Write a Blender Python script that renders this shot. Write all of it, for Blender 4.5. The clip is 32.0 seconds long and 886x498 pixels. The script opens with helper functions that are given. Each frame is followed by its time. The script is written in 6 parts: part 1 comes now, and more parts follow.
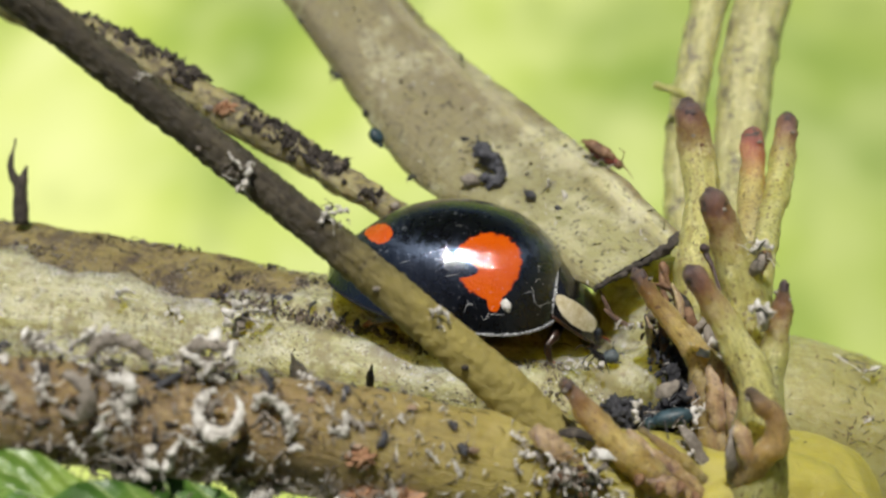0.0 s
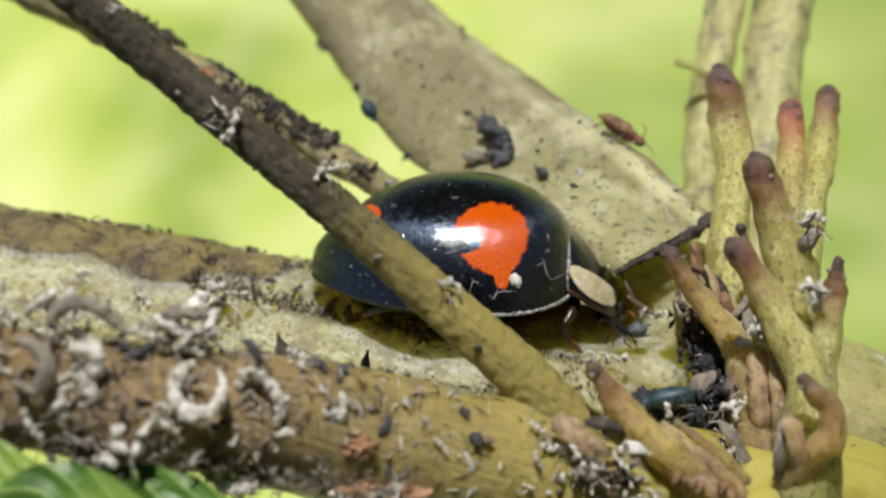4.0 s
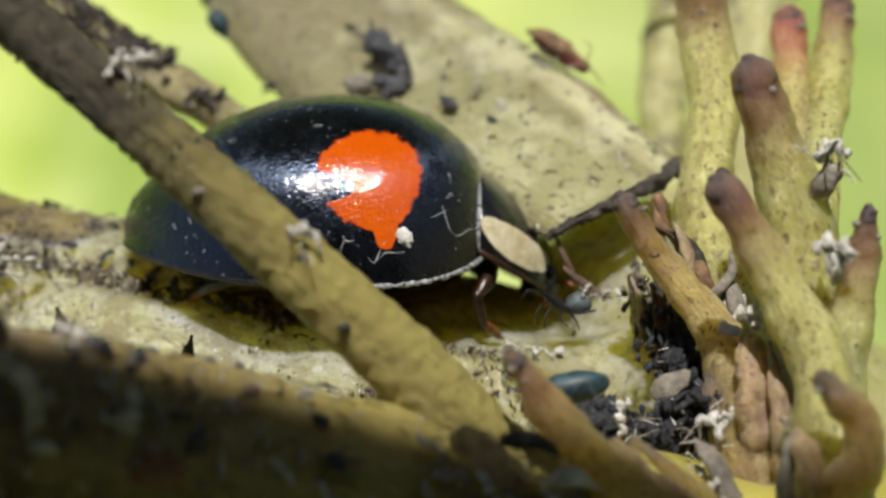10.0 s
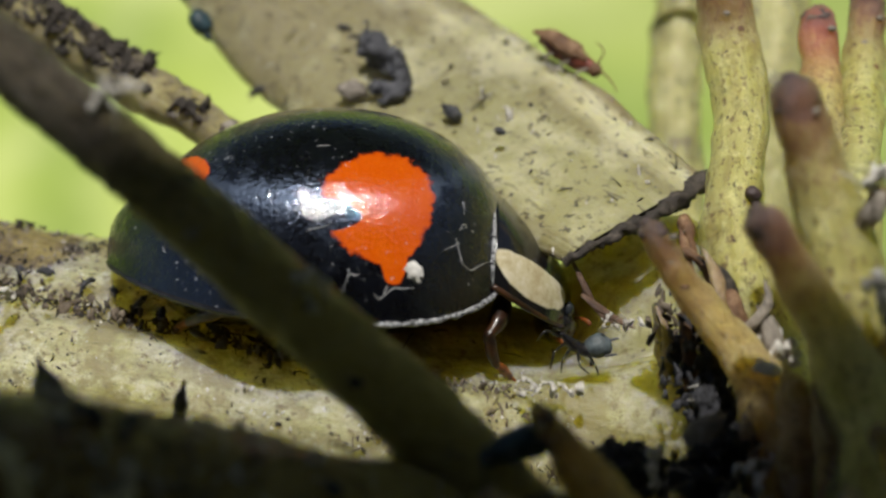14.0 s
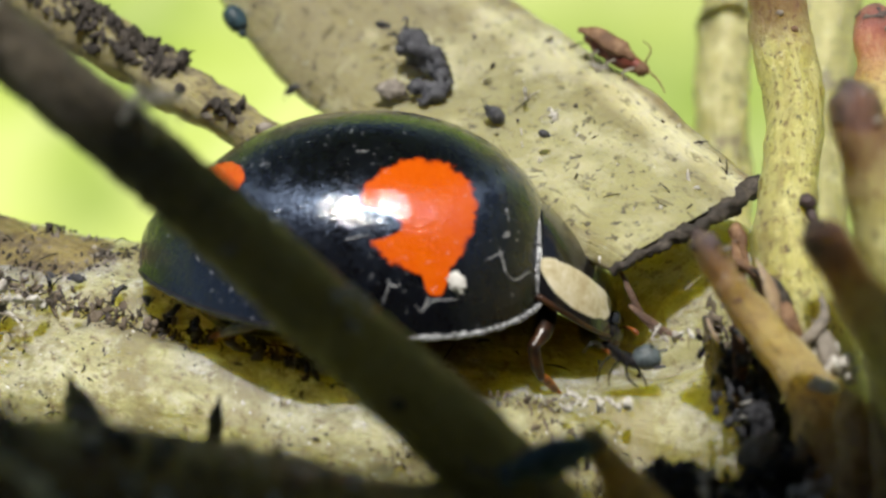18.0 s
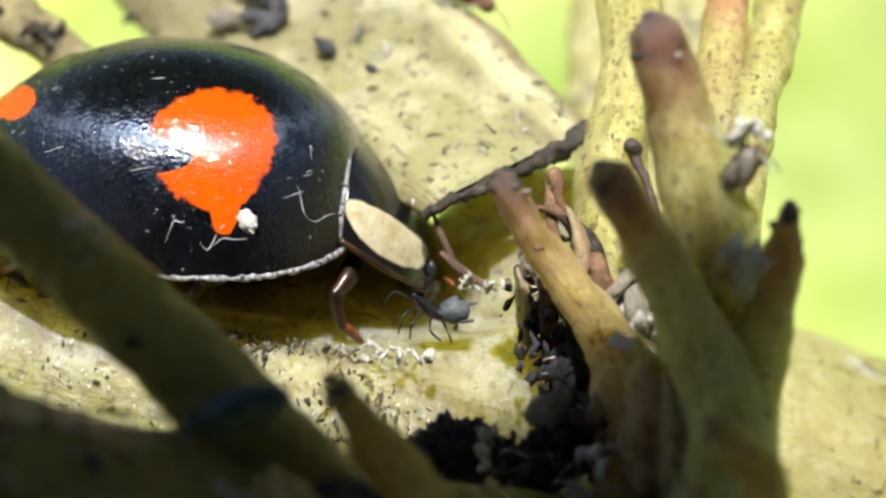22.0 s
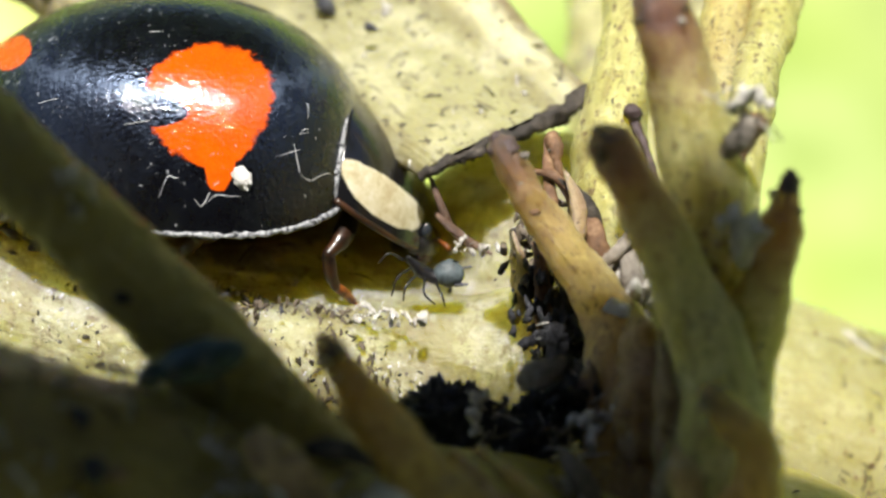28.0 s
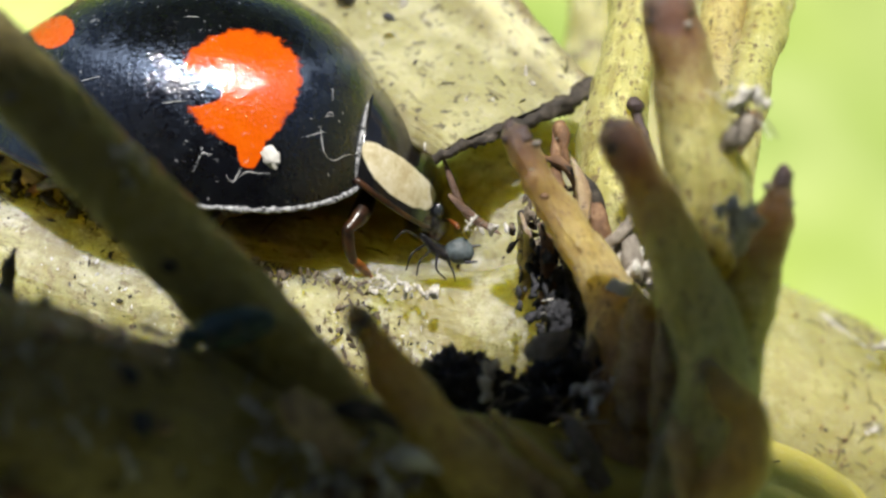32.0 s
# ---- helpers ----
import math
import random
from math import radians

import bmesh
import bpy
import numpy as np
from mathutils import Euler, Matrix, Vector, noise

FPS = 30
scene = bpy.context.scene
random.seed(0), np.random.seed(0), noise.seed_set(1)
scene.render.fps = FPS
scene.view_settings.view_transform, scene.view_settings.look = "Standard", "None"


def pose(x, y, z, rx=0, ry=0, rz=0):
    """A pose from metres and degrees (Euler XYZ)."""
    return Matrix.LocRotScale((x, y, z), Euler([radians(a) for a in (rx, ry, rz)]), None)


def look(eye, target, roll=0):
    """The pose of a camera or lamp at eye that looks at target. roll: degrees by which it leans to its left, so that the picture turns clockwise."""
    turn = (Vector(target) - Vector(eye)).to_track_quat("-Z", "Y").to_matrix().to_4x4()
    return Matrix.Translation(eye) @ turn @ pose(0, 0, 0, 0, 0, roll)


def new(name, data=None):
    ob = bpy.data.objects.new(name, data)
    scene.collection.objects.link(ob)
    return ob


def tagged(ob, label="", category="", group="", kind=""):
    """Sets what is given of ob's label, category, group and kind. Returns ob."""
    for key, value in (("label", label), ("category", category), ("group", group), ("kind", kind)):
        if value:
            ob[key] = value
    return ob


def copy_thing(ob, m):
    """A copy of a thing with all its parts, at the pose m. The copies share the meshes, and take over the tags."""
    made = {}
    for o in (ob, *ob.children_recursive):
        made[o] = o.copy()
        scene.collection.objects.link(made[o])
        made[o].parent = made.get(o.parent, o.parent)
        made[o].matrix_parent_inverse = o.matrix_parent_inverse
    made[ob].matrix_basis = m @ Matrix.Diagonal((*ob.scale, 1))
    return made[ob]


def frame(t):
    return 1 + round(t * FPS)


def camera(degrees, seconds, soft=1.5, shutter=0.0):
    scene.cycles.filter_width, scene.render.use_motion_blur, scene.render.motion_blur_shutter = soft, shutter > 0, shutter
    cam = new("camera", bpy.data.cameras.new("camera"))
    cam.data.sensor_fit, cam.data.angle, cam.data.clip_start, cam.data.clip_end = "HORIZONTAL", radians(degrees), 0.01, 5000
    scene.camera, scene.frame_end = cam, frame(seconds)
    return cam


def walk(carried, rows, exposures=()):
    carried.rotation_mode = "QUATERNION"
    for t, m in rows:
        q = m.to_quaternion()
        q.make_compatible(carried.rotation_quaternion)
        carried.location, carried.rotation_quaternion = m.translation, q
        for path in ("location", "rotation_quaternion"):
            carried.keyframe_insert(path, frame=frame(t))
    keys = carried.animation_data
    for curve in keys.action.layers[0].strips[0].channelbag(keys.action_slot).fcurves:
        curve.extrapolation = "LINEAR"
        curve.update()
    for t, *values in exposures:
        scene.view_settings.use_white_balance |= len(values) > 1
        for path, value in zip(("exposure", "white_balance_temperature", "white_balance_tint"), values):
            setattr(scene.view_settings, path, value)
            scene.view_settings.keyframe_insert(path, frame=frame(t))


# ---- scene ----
cam = camera(24.0, 32.0, soft=2.5)

# All places below are in millimetres in a frame that looks level along +y at the beetle;
# FRAME tilts it 20 degrees down, towards the meadow, and turns it into metres.
MM = 0.001
TURN = pose(0, 0, 0, -20)
FRAME = TURN @ Matrix.Scale(MM, 4)

# seconds, eye x, y, z, yaw, pitch, roll
PATH = [
    (0, 0.82, -52.11, 3.55, 1.87, -3.03, -1.23),
    (0.5, 0.64, -51.68, 1.05, 1.81, -2.10, -0.79),
    (1, 0.49, -50.46, 0.65, 1.61, -1.33, -0.69),
    (1.5, 0.72, -49.04, 0.78, 1.48, -0.81, -0.99),
    (2, 0.79, -48.29, 0.95, 1.47, -0.86, -1.21),
    (2.5, 1.35, -47.36, 1.61, 1.49, -1.32, -1.07),
    (4.5, -1.16, -45.56, 0.29, 0.03, -0.40, -0.15),
    (5, -0.00, -44.00, -0.00, 0.00, 0.02, -0.00),
    (5.5, 0.88, -42.89, 0.12, -0.12, 0.24, 0.16),
    (6, 0.90, -42.42, 0.14, -0.04, 0.30, 0.21),
    (6.5, 0.39, -41.57, 0.07, -0.21, 0.17, 0.28),
    (7, 0.50, -39.77, -0.12, -0.41, 0.23, 0.42),
    (7.5, 0.89, -37.84, 0.10, -0.31, 0.14, 0.56),
    (8, 0.49, -36.02, 0.17, -0.84, -0.18, 0.57),
    (8.5, -0.32, -34.34, -0.29, -1.12, -0.04, 0.65),
    (9, -0.71, -34.16, -0.63, -1.72, -0.08, 0.53),
    (9.5, -0.74, -33.39, -1.00, -2.13, 0.48, 0.70),
    (10, 0.26, -32.75, -0.91, -1.59, 0.50, 0.42),
    (10.5, -0.75, -32.99, -0.76, -1.77, 0.04, 0.23),
    (11, -0.46, -33.00, 0.27, -2.22, -0.44, 0.23),
    (11.5, -0.58, -32.23, -0.25, -1.42, -0.38, -0.21),
    (12, -0.69, -31.71, -0.05, -1.26, -0.54, -0.67),
    (12.5, -1.82, -32.34, -0.33, -1.75, -0.79, -0.58),
    (13, -2.08, -32.24, -0.90, -2.79, -0.63, 0.19),
    (14, -0.48, -30.20, 0.49, -2.82, -1.25, -0.11),
    (16.5, 0.83, -28.36, 0.78, -1.78, -1.42, -0.40),
    (17, -0.46, -29.46, 0.82, -2.40, -1.63, -0.15),
    (18, -0.65, -29.16, 1.04, -2.05, -2.08, -0.00),
    (19, 0.65, -28.05, 0.70, -1.56, -1.89, 0.12),
    (20, 2.29, -27.14, 1.00, -1.45, -2.84, 0.77),
    (21, 2.40, -28.15, 0.82, -0.91, -3.19, 1.54),
    (22, 2.95, -27.36, 0.59, -0.51, -2.89, 1.77),
    (22.5, 2.89, -27.21, -0.02, -0.30, -2.86, 1.54),
    (23, 2.77, -27.29, 0.66, -0.61, -3.51, 1.97),
    (24, 2.43, -27.34, 0.99, -1.00, -4.00, 2.30),
    (27, 3.18, -27.12, 1.17, -1.22, -4.26, 3.05),
    (28, 2.93, -27.13, 0.53, -0.73, -3.83, 3.15),
    (29, 2.63, -27.06, 0.07, -1.44, -4.75, 4.05),
    (30, 1.76, -29.07, 0.85, -1.48, -3.71, 3.70),
    (30.5, 0.42, -29.62, 0.80, -1.60, -3.26, 3.35),
    (31, 1.65, -29.09, 1.05, -1.46, -3.66, 4.15),
    (31.5, 1.92, -28.87, 0.66, -1.92, -3.85, 4.45),
    (32, 2.11, -29.12, 0.72, -1.97, -4.55, 4.82),
]


def eye_pose(x, y, z, yaw, pitch, roll):
    turn = pose(0, 0, 0, 0, 0, yaw) @ pose(0, 0, 0, 90 + pitch) @ pose(0, 0, 0, 0, 0, roll)
    return Matrix.Translation(FRAME @ Vector((x, y, z))) @ TURN @ turn


EXPOSURES = [(0, -0.4), (5, -0.36), (8, -0.28), (9, -0.1), (10, -0.27), (12, -0.35), (14, -0.48), (17, -0.2), (18, -0.1), (19, -0.03), (21, 0.22), (24, 0.6), (27, 0.53), (29, 0.4), (30, 0.3), (31, 0.6), (31.5, 0.36), (32, 0.2)]
walk(cam, [(t, eye_pose(*row)) for t, *row in PATH], EXPOSURES)

# ---- light ----
SUN_LOCAL = Vector((-0.05, -0.62, 0.78)).normalized()
SUN = (TURN.to_3x3() @ SUN_LOCAL).normalized()
world = bpy.data.worlds.new("sky")
scene.world = world
world.use_nodes = True
sky = world.node_tree.nodes.new("ShaderNodeTexSky")
sky.sky_type, sky.sun_disc = "NISHITA", False
sky.sun_elevation = math.asin(SUN.z)
sky.sun_rotation = math.atan2(SUN.x, SUN.y)
back = world.node_tree.nodes["Background"]
world.node_tree.links.new(sky.outputs[0], back.inputs[0])
back.inputs[1].default_value = 0.075
sun_data = bpy.data.lights.new("sun", "SUN")
sun_data.energy, sun_data.angle, sun_data.color = 6.0, radians(1.6), (1.0, 0.96, 0.89)
sun = new("sun", sun_data)
sun.matrix_world = look(SUN * 5, (0, 0, 0))


# ---- materials ----
class Nodes:
    """A short way to write a node material."""

    def __init__(self, name, rough=0.6, bump=0.0):
        self.mat = bpy.data.materials.new(name)
        self.mat.use_nodes = True
        self.t = self.mat.node_tree
        self.bsdf = self.t.nodes["Principled BSDF"]
        self.bsdf.inputs["Roughness"].default_value = rough
        self.tc = self.t.nodes.new("ShaderNodeTexCoord")

    def link(self, a, b):
        self.t.links.new(a, b)

    def coords(self, kind, sx=1000.0, sy=1000.0, sz=1000.0):
        m = self.t.nodes.new("ShaderNodeMapping")
        m.inputs["Scale"].default_value = (sx, sy, sz)
        self.link(self.tc.outputs[kind], m.inputs["Vector"])
        return m.outputs[0]

    def noise(self, vec, scale, detail=4.0, rough=0.6, distort=0.0):
        n = self.t.nodes.new("ShaderNodeTexNoise")
        n.inputs["Scale"].default_value = scale
        n.inputs["Detail"].default_value = detail
        n.inputs["Roughness"].default_value = rough
        n.inputs["Distortion"].default_value = distort
        self.link(vec, n.inputs["Vector"])
        return n.outputs["Fac"]

    def cells(self, vec, scale):
        n = self.t.nodes.new("ShaderNodeTexVoronoi")
        n.inputs["Scale"].default_value = scale
        self.link(vec, n.inputs["Vector"])
        return n.outputs["Distance"]

    def ramp(self, fac, stops):
        r = self.t.nodes.new("ShaderNodeValToRGB")
        el = r.color_ramp.elements
        while len(el) < len(stops):
            el.new(0.5)
        for e, (p, c) in zip(el, stops):
            e.position = p
            e.color = (*c, 1) if not isinstance(c, float) else (c, c, c, 1)
        self.link(fac, r.inputs[0])
        return r.outputs[0]

    def math(self, op, a, b=0.0, c=None):
        m = self.t.nodes.new("ShaderNodeMath")
        m.operation = op
        for k, v in enumerate((a, b) if c is None else (a, b, c)):
            if isinstance(v, (int, float)):
                m.inputs[k].default_value = v
            else:
                self.link(v, m.inputs[k])
        return m.outputs[0]

    def mix(self, fac, a, b, blend="MIX"):
        m = self.t.nodes.new("ShaderNodeMix")
        m.data_type, m.blend_type = "RGBA", blend
        for k, v in ((0, fac), (6, a), (7, b)):
            if isinstance(v, (int, float)):
                m.inputs[k].default_value = v
            elif isinstance(v, tuple):
                m.inputs[k].default_value = (*v, 1)
            else:
                self.link(v, m.inputs[k])
        return m.outputs[2]

    def axis(self, vec, k):
        s = self.t.nodes.new("ShaderNodeSeparateXYZ")
        self.link(vec, s.inputs[0])
        return s.outputs[k]

    def random(self):
        return self.t.nodes.new("ShaderNodeObjectInfo").outputs["Random"]

    def bump(self, height, strength=0.5, dist=0.00004):
        b = self.t.nodes.new("ShaderNodeBump")
        b.inputs["Strength"].default_value = strength
        b.inputs["Distance"].default_value = dist
        self.link(height, b.inputs["Height"])
        self.link(b.outputs[0], self.bsdf.inputs["Normal"])
        self.link(b.outputs[0], self.bsdf.inputs["Coat Normal"])

    def done(self, color, rough=None):
        if isinstance(color, tuple):
            self.bsdf.inputs["Base Color"].default_value = (*color, 1)
        else:
            self.link(color, self.bsdf.inputs["Base Color"])
        if rough is not None:
            self.link(rough, self.bsdf.inputs["Roughness"])
        return self.mat


def bark(name, pale, mid, dark, speck=0.5, rough=0.55, streak=1.0, crust=None, crust_at=0.62, tip=None, reach=3.0, root=None, sub=0.45, dots=0.0, gloss=0.0, deep=1.2, blue=0.12):
    """Green-yellow stem skin: streaks along the stem, blotches, specks and grey film.
    The UV map holds millimetres round the stem and from its end."""
    n = Nodes(name, rough)
    uv = n.coords("UV", 1, 1, 1)
    along = n.coords("UV", 2.6 * streak, 0.32, 1)
    ob = n.coords("Object")
    col = n.ramp(n.noise(along, 1.0, 6, 0.65, 0.3), [(0.28, dark), (0.5, mid), (0.72, pale)])
    blotch = n.noise(ob, 0.75, 5, 0.6, 0.4)
    stain = n.noise(ob, 1.35, 6, 0.68, 0.8)
    col = n.mix(n.ramp(stain, [(0.52, 0.0), (0.7, 0.4)]), col, tuple(v * w for v, w in zip(dark, (1.0, 0.85, 0.7))))
    col = n.mix(n.ramp(blotch, [(0.42, 0.0), (0.72, 0.55)]), col, pale)
    scurf = n.noise(ob, 4.2, 6, 0.72)
    col = n.mix(n.ramp(scurf, [(0.54, 0.0), (0.7, 0.6)]), col, tuple(v * 0.42 for v in mid))
    flecks = n.noise(n.coords("UV", 3.0, 1.1, 1), 2.2, 5, 0.75, 0.6)
    col = n.mix(n.ramp(flecks, [(0.57, 0.0), (0.66, 0.8)]), col, tuple(v * 0.35 for v in dark))
    col = n.mix(n.ramp(n.noise(ob, 3.1, 6, 0.75), [(0.54, 0.0), (0.68, 0.7)]), col, tuple(min(0.85, v * 1.35) for v in pale))
    spots = n.noise(ob, 6.5, 4, 0.6)
    col = n.mix(n.ramp(spots, [(0.64, 0.0), (0.7, speck)]), col, (0.025, 0.02, 0.012))
    if dots:
        freckle = n.noise(n.coords("UV", 1.0, 0.7, 1), 7.5, 3, 0.6)
        col = n.mix(n.ramp(freckle, [(0.56, 0.0), (0.66, dots)]), col, (0.11, 0.055, 0.025))
    if crust:
        film = n.math("ADD", n.noise(ob, 1.1, 7, 0.7), n.math("MULTIPLY", n.noise(ob, 6.0, 3, 0.6), 0.22))
        col = n.mix(n.ramp(film, [(crust_at, 0.0), (crust_at + 0.1, 0.85)]), col, crust)
    if tip:
        v = n.axis(uv, 1)
        edge = n.math("ADD", v, n.math("MULTIPLY", n.math("SUBTRACT", n.noise(ob, 2.6, 5, 0.7), 0.5), 1.4))
        col = n.mix(n.ramp(n.math("DIVIDE", edge, reach), [(0.1, 1.0), (0.42, 0.0)]), col, tip[0])
        col = n.mix(n.ramp(n.math("DIVIDE", edge, reach), [(0.0, 0.9), (0.16, 0.0)]), col, tip[1])
    if root:
        v = n.math("ADD", n.axis(uv, 1), n.math("MULTIPLY", n.math("SUBTRACT", n.noise(ob, 0.9, 4, 0.6), 0.5), 5.0))
        col = n.mix(n.ramp(n.math("DIVIDE", v, 30.0), [(root[1] / 30.0, 0.0), (root[2] / 30.0, 0.8)]), col, root[0])
    relief = n.math("ADD", n.noise(along, 2.0, 5, 0.65), n.math("MULTIPLY", n.noise(ob, 7.0, 6, 0.75), 0.9))
    relief = n.math("ADD", relief, n.math("MULTIPLY", n.noise(n.coords("UV", 2.0, 0.9, 1), 1.6, 4, 0.6, 0.8), 1.2))
    relief = n.math("ADD", relief, n.math("MULTIPLY", n.noise(ob, 16.0, 4, 0.7), 0.15))
    n.bump(relief, 1.0, 0.000085)
    fine = n.t.nodes.new("ShaderNodeBump")
    fine.inputs["Strength"].default_value, fine.inputs["Distance"].default_value = 1.0, 0.00004
    n.link(relief, fine.inputs["Height"])
    n.link(fine.outputs[0], n.bsdf.inputs["Coat Normal"])
    n.bsdf.inputs["Coat IOR"].default_value = 1.65
    n.bsdf.inputs["Specular IOR Level"].default_value = 0.6
    n.bsdf.inputs["Coat Weight"].default_value = gloss
    n.bsdf.inputs["Coat Roughness"].default_value = 0.22
    n.bsdf.inputs["Subsurface Weight"].default_value = sub
    n.bsdf.inputs["Subsurface Radius"].default_value = (1.0, 0.85, blue)
    n.bsdf.inputs["Subsurface Scale"].default_value = deep * MM
    return n.done(col, n.ramp(n.noise(ob, 1.7, 6, 0.7), [(0.38, rough - 0.27), (0.62, rough + 0.1)]))


def stalk_skin(name):
    """Pale flattened stalk: one pale rib, darker edges, browner away from its end, cream scurf in patches, dots and
    short dashes.
    The UV map runs across the stalk from its upper edge (0) to its lower edge (5)."""
    n = Nodes(name, 0.5)
    uv, ob = n.coords("UV", 1, 1, 1), n.coords("Object")
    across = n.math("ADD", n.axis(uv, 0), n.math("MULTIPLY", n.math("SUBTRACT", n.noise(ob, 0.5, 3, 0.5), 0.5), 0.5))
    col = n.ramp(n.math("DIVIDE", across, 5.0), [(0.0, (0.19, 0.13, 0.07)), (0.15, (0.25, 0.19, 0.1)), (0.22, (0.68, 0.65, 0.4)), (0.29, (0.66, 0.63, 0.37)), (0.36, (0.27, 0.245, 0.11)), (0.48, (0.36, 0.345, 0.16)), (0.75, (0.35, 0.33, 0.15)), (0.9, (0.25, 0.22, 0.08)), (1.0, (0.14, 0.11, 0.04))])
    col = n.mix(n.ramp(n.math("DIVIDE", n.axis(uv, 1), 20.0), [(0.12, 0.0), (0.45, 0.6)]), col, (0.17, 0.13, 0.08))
    streak = n.noise(n.coords("UV", 1.6, 0.16, 1), 1.0, 5, 0.6, 0.4)
    col = n.mix(n.ramp(streak, [(0.36, 0.5), (0.5, 0.0)]), col, (0.3, 0.26, 0.12))
    cream = n.math("ADD", n.noise(ob, 0.55, 3, 0.55, 0.3), n.math("MULTIPLY", n.noise(ob, 2.6, 4, 0.65), 0.35))
    col = n.mix(n.ramp(cream, [(0.68, 0.0), (0.82, 0.55)]), col, (0.66, 0.64, 0.42))
    olive = n.noise(ob, 0.8, 5, 0.65, 0.5)
    col = n.mix(n.ramp(olive, [(0.54, 0.0), (0.68, 0.55)]), col, (0.25, 0.23, 0.08))
    col = n.mix(n.ramp(n.noise(n.coords("UV", 2.4, 1.2, 1), 2.0, 5, 0.75, 0.6), [(0.57, 0.0), (0.63, 0.75)]), col, (0.12, 0.1, 0.045))
    col = n.mix(n.ramp(n.noise(ob, 5.5, 3, 0.6), [(0.61, 0.0), (0.66, 0.85)]), col, (0.05, 0.04, 0.025))
    relief = n.math("ADD", n.noise(n.coords("UV", 2.0, 0.2, 1), 1.4, 4, 0.6), n.math("MULTIPLY", n.noise(ob, 5.0, 6, 0.72), 0.8))
    n.bump(relief, 1.0, 0.00011)
    n.bsdf.inputs["Coat Weight"].default_value, n.bsdf.inputs["Coat Roughness"].default_value = 0.7, 0.28
    n.bsdf.inputs["Subsurface Weight"].default_value = 0.4
    n.bsdf.inputs["Subsurface Radius"].default_value = (1.0, 0.85, 0.15)
    n.bsdf.inputs["Subsurface Scale"].default_value = 1.2 * MM
    return n.done(col, n.ramp(n.noise(ob, 1.7, 6, 0.7), [(0.38, 0.28), (0.62, 0.6)]))


def crumbly(name, a, b, c, rough=0.7, scale=3.0, bump=0.7, vary=0.4):
    """Dry crumbs, crusts and dead skins."""
    n = Nodes(name, rough)
    ob = n.coords("Object")
    f = n.noise(ob, scale, 6, 0.7, 0.3)
    col = n.ramp(f, [(0.3, a), (0.52, b), (0.72, c)])
    col = n.mix(n.math("MULTIPLY", n.random(), vary), col, a)
    n.bump(n.noise(ob, scale * 3, 5, 0.7), bump, 0.00006)
    return n.done(col)


def glossy(name, a, b, rough=0.25, scale=4.0, coat=0.0, bump=0.15):
    n = Nodes(name, rough)
    ob = n.coords("Object")
    f = n.noise(ob, scale, 4, 0.6)
    n.bump(n.noise(ob, scale * 4, 3, 0.6), bump, 0.00002)
    n.bsdf.inputs["Coat Weight"].default_value = coat
    return n.done(n.ramp(f, [(0.35, a), (0.65, b)]))


